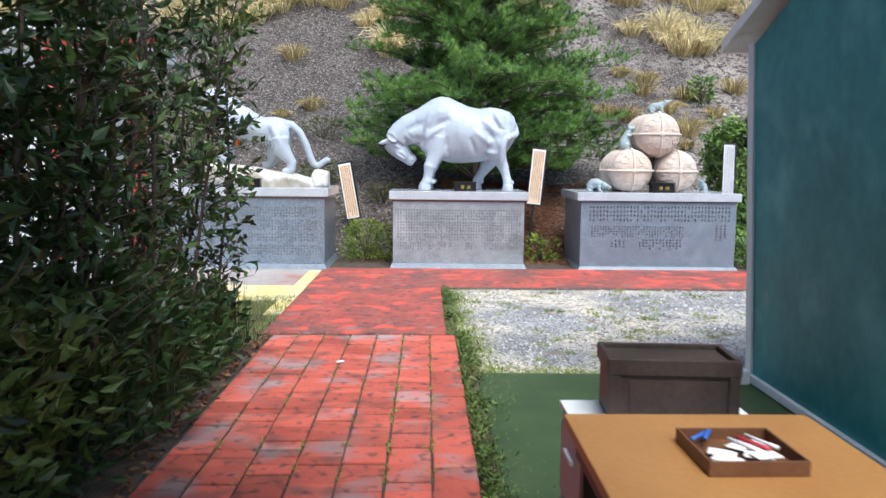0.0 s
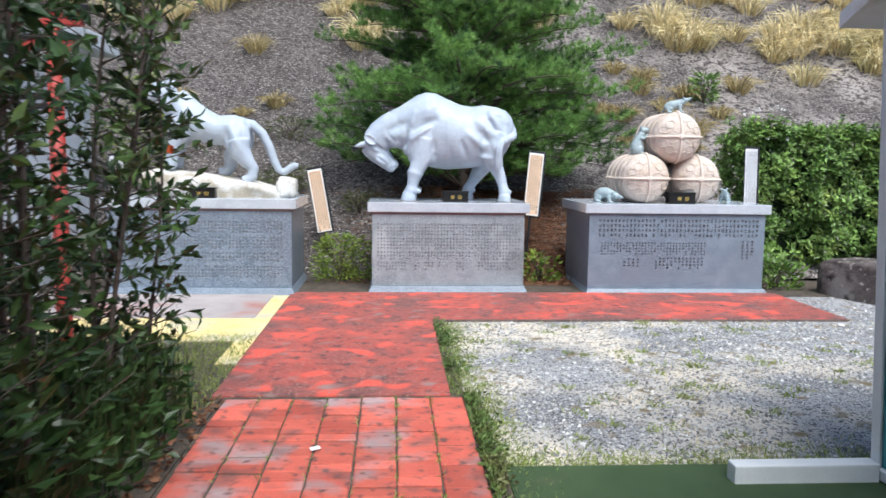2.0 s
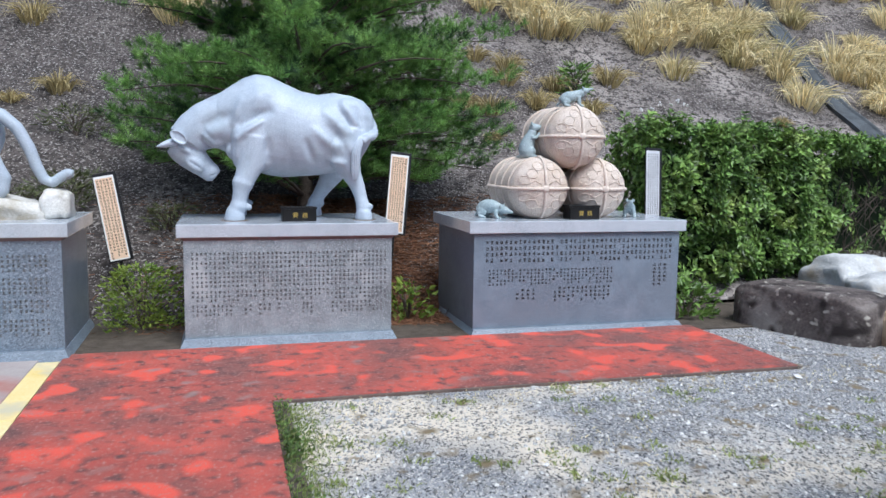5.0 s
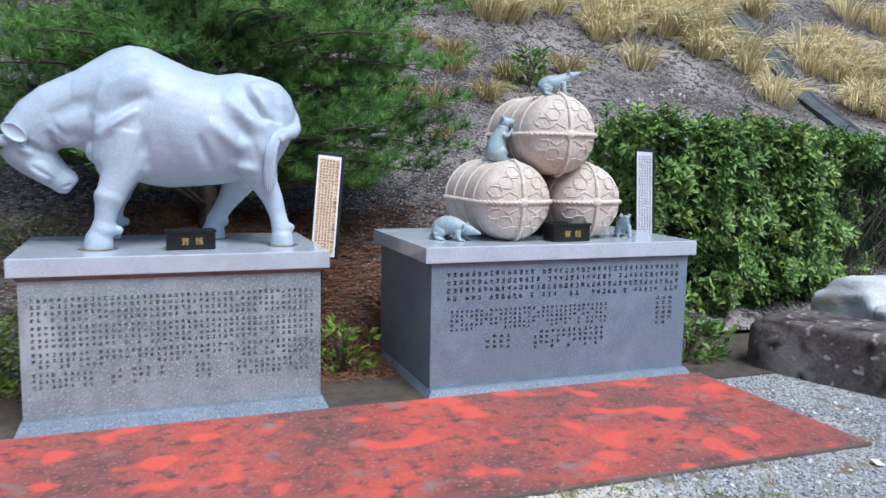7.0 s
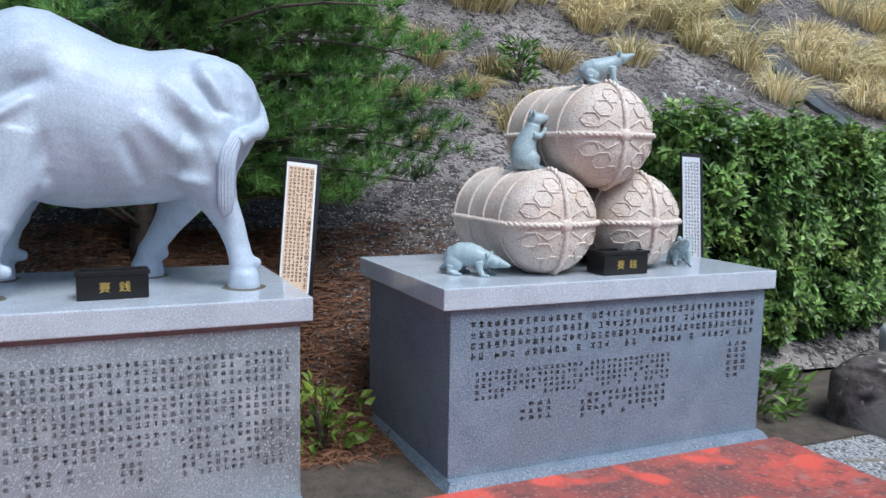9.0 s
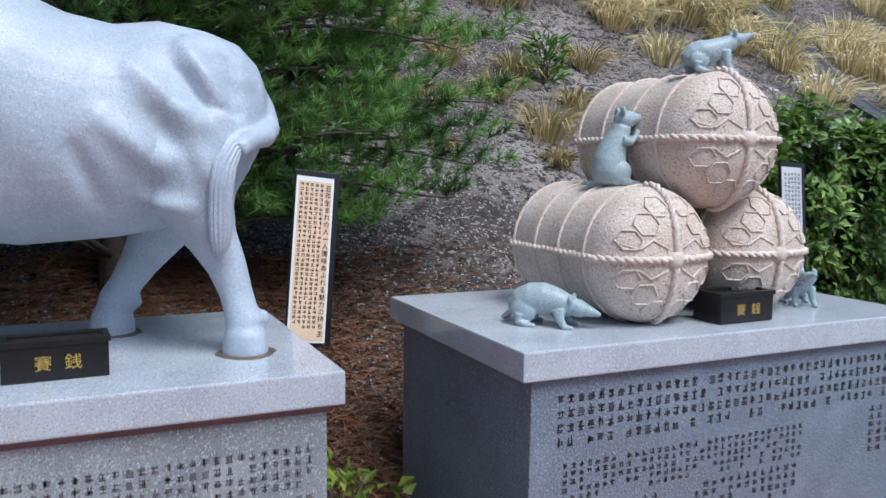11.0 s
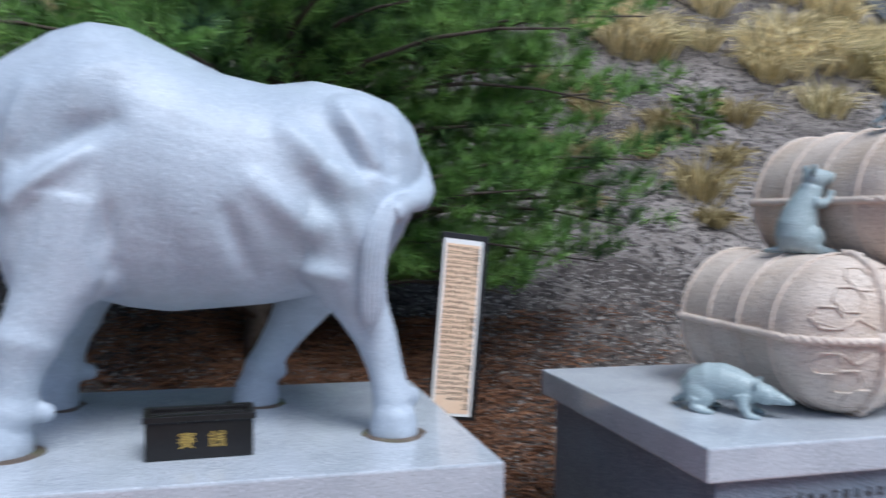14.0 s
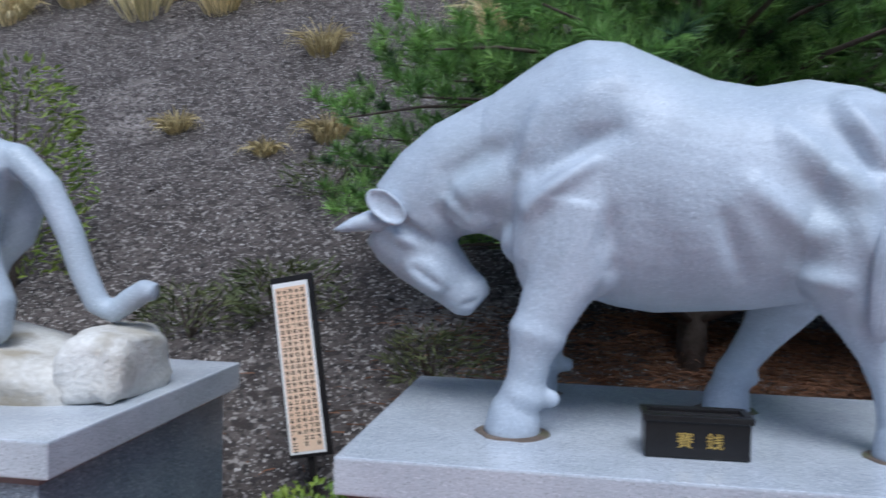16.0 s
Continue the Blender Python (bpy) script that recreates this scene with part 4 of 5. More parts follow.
rng = np.random.default_rng(5)
tall, low = [], []
while len(tall) < 820:
    x, y = rng.uniform(-9, 23), 14.2 + 11 * rng.uniform(0, 1) ** 1.15
    z = slope_z(x, y)
    edge = np.interp(x, (-9, -4.8, -2.4, -0.8, 1, 4.3, 5, 6, 7, 8, 8.9, 9.7, 12, 20), (17.2, 17.1, 16.7, 16.2, 16.6, 17.0, 16.6, 16.2, 15.9, 15.75, 15.6, 14.9, 14.5, 14.2)) + 0.4 * noise.noise((x * 0.9, y * 0.35, 7))
    patch = noise.noise((x * 0.55, y * 0.7, 1.5))
    if y > edge and patch > -0.35:
        tall.append((x, y, z, rng.uniform(0.8, 1.5)))
for x, y, s in ((4.58, 15.38, 0.62), (5.35, 15.3, 0.6), (4.89, 14.84, 0.6), (4.08, 14.58, 0.6), (3.72, 14.72, 0.5), (5.05, 14.1, 0.85), (5.75, 14.7, 0.5), (-1.64, 14.84, 0.55), (4.74, 15.75, 0.6), (-2.15, 14.6, 0.35), (-3.2, 15.0, 0.45), (4.25, 15.9, 0.5), (6.4, 15.5, 0.7), (-2.2, 16.3, 0.7)):
    low.append((x, y, slope_z(x, y), s))
for _ in range(7):
    x, y = rng.uniform(3.5, 9), rng.uniform(13.2, 14.8)
    low.append((x, y, slope_z(x, y), rng.uniform(0.18, 0.4)))
tall = [q for q in tall if abs(q[0] - (10.38 + 0.105 * (q[1] - 14))) > 0.42]
tagged(tussocks("bank_tufts", low, 150, 0.56, 0.0065, DRYTUFT, 4), "separate tufts of dull brown grass on the bank", "grass", kind="stuff")
tagged(tussocks("bank_grass", tall, 170, 0.42, 0.0085, DRYGRASS, 3), "tufts of dry yellow grass on the bank", "grass", kind="stuff")

n = 34000
x, y = rng.uniform(-8, 15, n), 11.1 + 9 * rng.uniform(0, 1, n) ** 1.2
bare = np.array([noise.noise((p * 0.8, q * 1.1, 6)) + 0.5 * noise.noise((p * 3, q * 3, 6)) for p, q in zip(x, y)]) < 0.05
ok = ~(((x > 0.2) & (x < 3.0) & (y < 12.4)) | bare) | (rng.uniform(0, 1, n) < 0.10)
ok &= rng.uniform(0, 1, n) < 0.32
x, y, n = x[ok], y[ok], int(ok.sum())
c = np.array([(p, q, slope_z(p, q) + 0.004) for p, q in zip(x, y)])
tagged(stones("bank_stones", c, rng.uniform(0.006, 0.018, n) * (0.6 + rng.uniform(0, 1, n) ** 4 * 1.8), CHIPS, seed=4, flat=0.4), "loose pale stone chips on the bank", "stones", kind="stuff")


def bush(label, cx, cy, z, r, h, n, material, lw, name="shrub", seed=1, stems=9, stem_mat=BARK):
    """A small shrub: stems and outward leaves in an uneven dome."""
    rng = np.random.default_rng(seed)
    t = thing(name, label, "shrub")
    bm = bmesh.new()
    for i in range(stems):
        a = rng.uniform(0, 6.28)
        k = rng.uniform(0.3, 0.9) * r
        limb(bm, ((cx, cy, z - 0.03, 0.008), (cx + k * 0.4 * math.cos(a), cy + k * 0.4 * math.sin(a), z + h * 0.5, 0.006), (cx + k * math.cos(a), cy + k * math.sin(a), z + h * 0.85, 0.003)), 5)
    tagged(part("stem_cluster", bm, stem_mat, t), kind="stuff")
    a, q = rng.uniform(0, 6.28, n), rng.uniform(0, 1, n) ** 0.4
    u = rng.uniform(0.05, 1, n)
    rr = r * q * np.sqrt(np.maximum(0.05, 1 - (u - 0.45) ** 2 * 2.2)) * (1 + 0.3 * np.sin(a * 3 + seed))
    c = np.stack([cx + rr * np.cos(a), cy + rr * np.sin(a), z + u * h], 1)
    d = np.stack([np.cos(a), np.sin(a), rng.uniform(-0.1, 1.0, n)], 1) + rng.normal(0, 0.4, (n, 3))
    tagged(leaves("foliage", c, d, lw[0], lw[1], material, t, seed), kind="stuff")
    return t


bush("low green azalea bush between the plinths", -0.33, 10.80, -0.02, 0.36, 0.55, 1500, SHRUBLEAF, (0.05, 0.022), seed=2)
bush("small yellow-green plant beside the plinth", 2.02, 10.75, -0.02, 0.20, 0.36, 130, SHRUBLEAF, (0.09, 0.05), seed=3)
bush("green weeds beside the granite plinth", 4.72, 10.35, -0.02, 0.24, 0.34, 230, HEDGELEAF, (0.12, 0.04), "weed", 4)
bush("young green sapling on the bank", 5.64, 15.12, slope_z(5.64, 15.12), 0.20, 0.50, 300, HEDGELEAF, (0.14, 0.035), "sapling", 5)
bush("dark green wild shrub at the foot of the bank", -1.2, 12.6, slope_z(-1.2, 12.6), 0.36, 0.36, 520, WILDLEAF, (0.09, 0.02), seed=6)
bush("dull green wild shrub on the bank", -1.31, 13.9, slope_z(-1.31, 13.9), 0.34, 0.34, 420, WILDLEAF, (0.10, 0.016), seed=12)
bush("dull green wild shrub at the foot of the bank", -1.72, 12.45, slope_z(-1.72, 12.45), 0.34, 0.30, 420, WILDLEAF, (0.10, 0.016), seed=13)
bush("small green wild plant under the pine", -0.17, 12.2, slope_z(-0.17, 12.2), 0.26, 0.26, 320, WILDLEAF, (0.10, 0.014), seed=14)
bush("green leafy shrub on top of the bank", 15.6, 19.4, slope_z(15.6, 19.4), 1.1, 1.3, 4200, SHRUBLEAF, (0.08, 0.035), seed=7)
bush("green leafy shrub on top of the bank", 18.3, 19.8, slope_z(18.3, 19.8), 1.4, 1.6, 5000, SHRUBLEAF, (0.08, 0.035), seed=8)
bush("yellow-green bush behind the tiger", -3.2, 12.8, slope_z(-3.2, 12.8), 0.55, 1.5, 1500, SHRUBLEAF, (0.09, 0.022), seed=9)
bush("yellow-green bush behind the tiger", -4.6, 12.2, slope_z(-4.6, 12.2), 1.0, 1.7, 2600, SHRUBLEAF, (0.08, 0.03), seed=10)

n = 30000
x, y = rng.normal(1.7, 0.8, n), rng.uniform(10.5, 12.8, n)
c = np.array([(p, q, slope_z(p, q) + rng.uniform(0.0, 0.03)) for p, q in zip(x, y)])
e = rng.normal(0, 1, (n, 3))
e[:, 2] = -0.9
tagged(blades("needle_litter", c, rng.uniform(0.07, 0.16, n), e, 0.0035, DEADNEEDLE, seed=6, droop=0.1), "brown fallen pine needles under the tree", "litter", kind="stuff")

# drain channel up the bank
dr = bmesh.new()
steps = [(10.38 + 0.105 * (y - 14), y) for y in np.arange(13.9, 26, 0.25)]
rings = []
for x, y in steps:
    z = slope_z(x, y)
    rings.append([dr.verts.new(p) for p in ((x - 0.21, y, z + 0.07), (x - 0.17, y, z + 0.07), (x - 0.14, y, z + 0.04), (x + 0.14, y, z + 0.04), (x + 0.17, y, z + 0.07), (x + 0.21, y, z + 0.07), (x + 0.2, y, z - 0.15), (x - 0.2, y, z - 0.15))])
skin(dr, rings)
tagged(part("drain_channel", dr, DRAIN), "dark concrete drain channel running up the bank", "drain", kind="structure")


# ---- hedge ----
def hedge():
    t = thing("hedge", "dense trimmed green hedge behind the rocks", "hedge")
    rng = np.random.default_rng(8)

    def gap(x):
        return 1 / (1 + math.exp(-(x - 7.15) / 0.07)) * (1 if x < 9.2 else 0.2)

    def front(x):
        return 11.02 + 0.05 * max(0.0, x - 5.6)

    def crest(x):
        return 1.77 + 0.10 * noise.noise((x * 1.3, 0, 4)) + 0.08 * noise.noise((x * 4.1, 3, 4)) + 0.12 * math.exp(-((x - 5.85) / 0.4) ** 2) - 0.05 * gap(x)

    # inner sheet with the shade behind the leaves put into its colour
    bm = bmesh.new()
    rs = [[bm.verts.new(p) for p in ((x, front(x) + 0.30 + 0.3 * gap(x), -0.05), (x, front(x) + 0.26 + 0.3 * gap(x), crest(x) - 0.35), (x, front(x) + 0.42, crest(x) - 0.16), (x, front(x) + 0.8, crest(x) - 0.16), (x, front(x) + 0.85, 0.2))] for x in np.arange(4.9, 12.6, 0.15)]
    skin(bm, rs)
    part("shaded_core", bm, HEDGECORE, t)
    cs, ns = [], []
    while len(cs) < 5200:
        x = rng.uniform(4.58, 10.5)
        u = rng.uniform(0, 1)
        h = crest(x)
        if u < 0.30:
            p = (x, front(x) + rng.uniform(-0.02, 0.85), h + rng.normal(0, 0.035))
            q = (rng.normal(0, 0.3), rng.normal(-0.25, 0.3), 1.0)
        elif u < 0.36:
            p = (4.62 + rng.normal(0, 0.07), rng.uniform(10.98, 11.8), rng.uniform(0.05, h))
            q = (-1.0, rng.normal(-0.2, 0.4), rng.uniform(0.0, 0.6))
        else:
            z = rng.uniform(0.02, h + 0.03)
            lump = 0.30 * noise.noise((x * 2.2, z * 2.6, 9)) + 0.16 * noise.noise((x * 5.2, z * 5.2, 3))
            lump = max(lump, 0.0) if x < 4.9 else lump
            if lump > 0.10 and rng.uniform() < 0.6:
                continue
            if z < h - 0.22 and rng.uniform() < 0.86 * gap(x):
                continue
            p = (x, front(x) + lump + 0.02 + 0.2 * gap(x) * (z < h - 0.22) + abs(rng.normal(0, 0.05)) + 0.12 * max(0, z - h + 0.25), z)
            q = (rng.normal(0, 0.35), -0.85, rng.uniform(0.1, 0.9))
        cs.append(p)
        ns.append(q)
    # loose leafy shoots, tallest at the free end
    bm = bmesh.new()
    for i in range(64):
        x = rng.uniform(4.6, 5.2) if i < 18 else rng.uniform(4.7, 10.4)
        y = front(x) + rng.uniform(0.05, 0.6)
        z, L = crest(x) - 0.1, rng.uniform(0.2, 0.36) if i < 18 else rng.uniform(0.14, 0.26)
        lx, ly = rng.normal(0, 0.3), rng.normal(-0.1, 0.25)
        limb(bm, ((x, y, z, 0.004), (x + lx * L * 0.5, y + ly * L * 0.5, z + L * 0.6, 0.003), (x + lx * L, y + ly * L, z + L, 0.002)), 5)
        for k in (0.6, 0.8, 1.0):
            cs.append((x + lx * L * k, y + ly * L * k, z + L * k))
            ns.append((lx, ly, 1.0))
    for i in range(170):
        x = rng.uniform(7.1, 9.2)
        y = front(x) + rng.uniform(0.1, 0.36)
        z, L = rng.uniform(0.0, 1.1), rng.uniform(0.25, 0.6)
        lx = rng.normal(0, 0.6)
        limb(bm, ((x, y, z, 0.005), (x + lx * L * 0.5, y - 0.04, z + L * 0.6, 0.004), (x + lx * L, y - 0.06, z + L, 0.002)), 5)
    tagged(part("twig_cluster", bm, BARK, t, "bare brown twigs"), kind="stuff")
    c, ax = np.repeat(np.array(cs), 8, axis=0), np.repeat(np.array(ns), 8, axis=0)
    n = len(c)
    ax = ax / np.linalg.norm(ax, axis=1, keepdims=True)
    side = np.cross(ax, rng.normal(size=(n, 3)))
    side /= np.linalg.norm(side, axis=1, keepdims=True)
    d = ax * rng.uniform(0.05, 0.8, (n, 1)) + side
    tagged(leaves("foliage", c + side * 0.008 - ax * rng.uniform(0, 0.07, (n, 1)), d, 0.082, 0.037, HEDGELEAF, t, 9, face=ax), kind="stuff")
    bm = bmesh.new()
    for i in range(18):
        xx = rng.uniform(4.6, 5.15) if i < 13 else rng.uniform(5.3, 8.5)
        yy, zz = front(xx) + rng.uniform(-0.04, 0.3), (2.02 if i < 6 else 1.76) + rng.normal(0, 0.05)
        for k in range(5):
            bmesh.ops.create_icosphere(bm, subdivisions=1, radius=0.011, matrix=pose(xx + rng.normal(0, 0.014), yy + rng.normal(0, 0.014), zz + rng.normal(0, 0.012)))
    tagged(part("blossoms", bm, FLOWER, t, "small white blossoms"), kind="stuff")


hedge()


# ---- gravel and grass by the walk ----
n = 11000
x, y = rng.uniform(0.9, 8.0, n), rng.uniform(4.9, 8.5, n)
keep = np.array([noise.noise((a * 0.8, b * 0.8, 2)) > -0.25 or rng.random() < 0.25 for a, b in zip(x, y)])
c = np.stack([x, y, np.full(n, -0.022)], 1)[keep]
tagged(stones("gravel", c, rng.uniform(0.006, 0.018, len(c)), PEBBLE, seed=7), "loose grey gravel on the ground", "gravel", kind="stuff")
n = 2500
x, y = rng.uniform(4.45, 9.0, n), rng.uniform(8.0, 10.8, n)
tagged(stones("gravel", np.stack([x, y, np.full(n, -0.022)], 1), rng.uniform(0.006, 0.018, n), PEBBLE, seed=8), "loose grey gravel beside the rocks", "gravel", kind="stuff")

tagged(part("verge", block(0.632, 0.72, 6.12, 8.44, -0.12, -0.017), SOIL), "dark earth verge beside the red walk", "soil", kind="structure")
tagged(part("verge", block(0.703, 0.797, -3.0, 6.118, -0.12, -0.015), SOIL), "dark earth verge beside the bricks", "soil", kind="structure")
n = 1800
x, y = rng.uniform(0.75, 2.7, n), 5.0 + np.abs(rng.normal(0, 0.13, n)) - 0.03
tagged(blades("edge_grass", np.stack([x, y, np.full(n, -0.03)], 1), rng.uniform(0.02, 0.06, n), rng.normal(0, 0.7, (n, 3)) * np.array([1, 1, 0]), 0.003, GREENGRASS, seed=28), "thin grass along the edge of the turf", "grass", kind="stuff")
n = 13000
y = rng.uniform(1.5, 8.4, n)
x = np.where(y > 6.12, 0.635, 0.70) + np.abs(rng.normal(0, 0.13, n)) * (0.6 + 0.4 * np.array([noise.noise((0, q * 1.6, 5)) + 1 for q in y]))
b = np.stack([x, y, np.full(n, -0.03)], 1)
tagged(blades("verge_grass", b, rng.uniform(0.012, 0.05, n), rng.normal(0, 0.6, (n, 3)) * np.array([1, 1, 0]), 0.0028, GREENGRASS, seed=8), "green grass growing along the walk", "grass", kind="stuff")
VERGELEAF = mat("verge_weed_leaves", (0.05, 0.095, 0.022), (0.16, 0.23, 0.06), 3, 0.55, 0.0, 20, c=(0.20, 0.18, 0.08), cscale=3.0, cut=(0.56, 0.7), var=0.5, island=True, trans=0.2)
n = 6500
y = rng.uniform(1.2, 8.4, n)
tuft = np.array([noise.noise((0, q * 2.3, 8)) for q in y])
ok = rng.uniform(0, 1, n) < np.clip(0.75 + 1.2 * tuft - 0.75 * (y > 6.1), 0.08, 0.8)
y, tuft = y[ok], tuft[ok]
n = len(y)
x = np.where(y > 6.12, 0.64, 0.71) + np.abs(rng.normal(0, 0.045, n)) * (1.1 + tuft)
c = np.stack([x, y, rng.uniform(-0.02, 0.03, n) * (1 + tuft)], 1)
tagged(leaves("verge_weeds", c, np.stack([rng.normal(0, 1, n), rng.normal(0, 1, n), rng.uniform(0.1, 1.2, n)], 1), 0.038, 0.016, VERGELEAF, seed=41), "low dark green weeds along the edge of the walk", "weeds", kind="stuff")
n = 5200
x, y = rng.uniform(0.75, 5.5, n), rng.uniform(5.0, 8.45, n)
wt = np.array([noise.noise((a * 1.1, b2 * 1.1, 11)) + 0.35 * (b2 > 8.05) + 0.25 * (b2 < 5.5) for a, b2 in zip(x, y)])
k = wt > 0.16
b = np.stack([x, y, np.full(n, -0.03)], 1)[k]
tagged(blades("gravel_grass", b, rng.uniform(0.015, 0.05, len(b)), rng.normal(0, 0.6, (len(b), 3)) * np.array([1, 1, 0]), 0.0028, DRYGRASS, seed=9), "thin dry grass in the gravel", "grass", kind="stuff")
wx, wy = rng.uniform(0.85, 4.5, 90), rng.uniform(5.1, 8.4, 90)
n = 90 * 26
b = np.stack([np.repeat(wx, 26) + rng.normal(0, 0.035, n), np.repeat(wy, 26) + rng.normal(0, 0.035, n), np.full(n, -0.03)], 1)
tagged(blades("gravel_weeds", b, rng.uniform(0.02, 0.06, n), rng.normal(0, 0.7, (n, 3)) * np.array([1, 1, 0]), 0.004, GREENGRASS, seed=29), "small green weeds scattered in the gravel", "weeds", kind="stuff")
n = 11000
x, y = rng.uniform(-3.0, -0.80, n), rng.uniform(5.6, 7.8, n)
b = np.stack([x, y, np.full(n, -0.03)], 1)
tagged(blades("lawn_grass", b, rng.uniform(0.03, 0.10, n), rng.normal(0, 0.4, (n, 3)) * np.array([1, 1, 0]), 0.003, GREENGRASS, seed=10), "short green grass beside the red walk", "grass", kind="stuff")
tagged(part("planting_bed", block(-0.955, -0.74, -3.0, 6.11, -0.12, -0.014), SOIL), "dark soil edge under the shrubs", "soil", kind="structure")
tagged(part("soil_edge", block(-0.955, -0.805, 6.112, 6.895, -0.12, -0.014), SOIL), "dark soil edge beside the red walk", "soil", kind="structure")
tagged(part("planting_bed", block(-6.0, -0.957, -3.0, 7.6, -0.12, -0.014), SOIL), "dark soil bed under the shrubs", "soil", kind="structure")


# ---- evergreen shrubs along the walk ----
def stemmed(label, stems, seed, per, size, reach):
    """Upright stems with side twigs that carry glossy leaves."""
    rng = np.random.default_rng(seed)
    t = thing("evergreen_shrub", label, "shrub", "shrubs along the walk")
    bm = bmesh.new()
    cs, ds = [], []
    for x, y, h, r in stems:
        lx, ly = rng.normal(0, 0.07), rng.normal(0, 0.07)
        pts = [(x + lx * k * h + 0.03 * math.sin(k * 7 + x * 9), y + ly * k * h, -0.03 + k * h, r * (1 - 0.75 * k)) for k in np.linspace(0, 1, 8)]
        limb(bm, pts, 7)
        for j in range(per):
            k = rng.uniform(0.12, 1.0)
            i = min(int(k * 7), 6)
            p = np.array(pts[i][:3]) + (np.array(pts[i + 1][:3]) - np.array(pts[i][:3])) * (k * 7 - i)
            a = rng.uniform(0, 6.28)
            L = rng.uniform(0.15, reach) * (1.1 - 0.5 * k)
            d = np.array([math.cos(a), math.sin(a), rng.uniform(0.1, 0.8)])
            tip = p + d * L
            if tip[0] > -0.66:
                continue
            limb(bm, ((*p, 0.004), (*(p + d * L * 0.5), 0.003), (*tip, 0.0015)), 4)
            m = rng.integers(5, 10)
            for q in np.linspace(0.3, 1, m):
                s = rng.normal(0, 0.75, 3)
                cs.append(p + d * L * q)
                ds.append(d * 0.7 + s)
    tagged(part("stem_cluster", bm, BARK, t, smooth=True), kind="stuff")
    tagged(leaves("foliage", np.array(cs), np.array(ds), size[0], size[1], LEAF, t, seed), kind="stuff")
    return t


rg = np.random.default_rng(31)
rows = [(-0.98, 5.55, 2.3, 0.013), (-1.22, 5.35, 2.9, 0.017), (-1.05, 5.1, 2.6, 0.016), (-1.45, 5.7, 2.8, 0.016), (-1.15, 4.7, 2.9, 0.016), (-1.75, 5.9, 2.9, 0.016), (-1.6, 5.2, 3.0, 0.016)]
slender = stemmed("slender evergreen shrub with open leafy stems", rows, 1, 66, (0.09, 0.038), 0.52)
leaves("red_leaf", np.array([(-0.74, 5.11, 1.47)]), np.array([(0.3, -0.2, -1.0)]), 0.07, 0.06, ORANGELEAF, slender, 4)["label"] = "single turned red leaf"
rows = [(rg.uniform(-1.35, -0.95), q, rg.uniform(2.4, 3.2), 0.018) for q in np.arange(3.5, 4.5, 0.17)]
stemmed("tall dark evergreen shrub beside the brick walk", rows, 2, 56, (0.085, 0.036), 0.5)
rows = [(rg.uniform(-1.5, -0.92), q, rg.uniform(2.2, 3.2), 0.018) for q in np.arange(2.3, 3.5, 0.13)]
stemmed("dense dark evergreen shrub beside the brick walk", rows, 3, 82, (0.095, 0.04), 0.55)
rows = [(rg.uniform(-1.6, -0.95), q, rg.uniform(2.0, 3.2), 0.018) for q in np.arange(1.0, 2.3, 0.15)]
stemmed("dense dark evergreen shrub at the start of the walk", rows, 4, 80, (0.10, 0.042), 0.5)
rows = [(rg.uniform(-2.6, -1.7), q, rg.uniform(2.2, 3.4), 0.02) for q in np.arange(1.5, 5.2, 0.28)]
stemmed("dark evergreen shrub behind the others", rows, 5, 90, (0.11, 0.045), 0.6)

n = 1300
x, y = rng.uniform(-1.9, -0.85, n), rng.uniform(3.6, 6.0, n)
b = np.stack([x, y, np.full(n, -0.02)], 1)
tagged(blades("rush_stems", b, rng.uniform(0.3, 0.7, n), rng.normal(0, 0.06, (n, 3)) * np.array([1, 1, 0]), 0.004, LEAF, seed=12, droop=0.05), "thin upright dark green rushes", "rushes", kind="stuff")
for q, sd in ((4.2, 45), (4.9, 46), (5.5, 47)):
    bush("low dark leafy undergrowth among the stems", -1.22, q, -0.02, 0.42, 0.5, 700, LEAF, (0.085, 0.038), "undergrowth", sd)
for q, sd in ((1.6, 41), (2.3, 42), (2.9, 43), (3.5, 44)):
    bush("low dark leafy undergrowth beside the walk", -1.22, q, -0.02, 0.50, 0.85, 1200, LEAF, (0.095, 0.042), "undergrowth", sd)
n = 380
x, y = -0.72 - np.abs(rng.normal(0, 0.10, n)), rng.uniform(2.0, 6.1, n)
c = np.stack([x, y, rng.uniform(-0.01, 0.03, n)], 1)
tagged(leaves("leaf_litter", c, np.stack([rng.normal(0, 1, n), rng.normal(0, 1, n), rng.normal(0, .15, n)], 1), 0.05, 0.025, DEADNEEDLE, seed=13), "dry fallen leaves along the walk", "litter", kind="stuff")


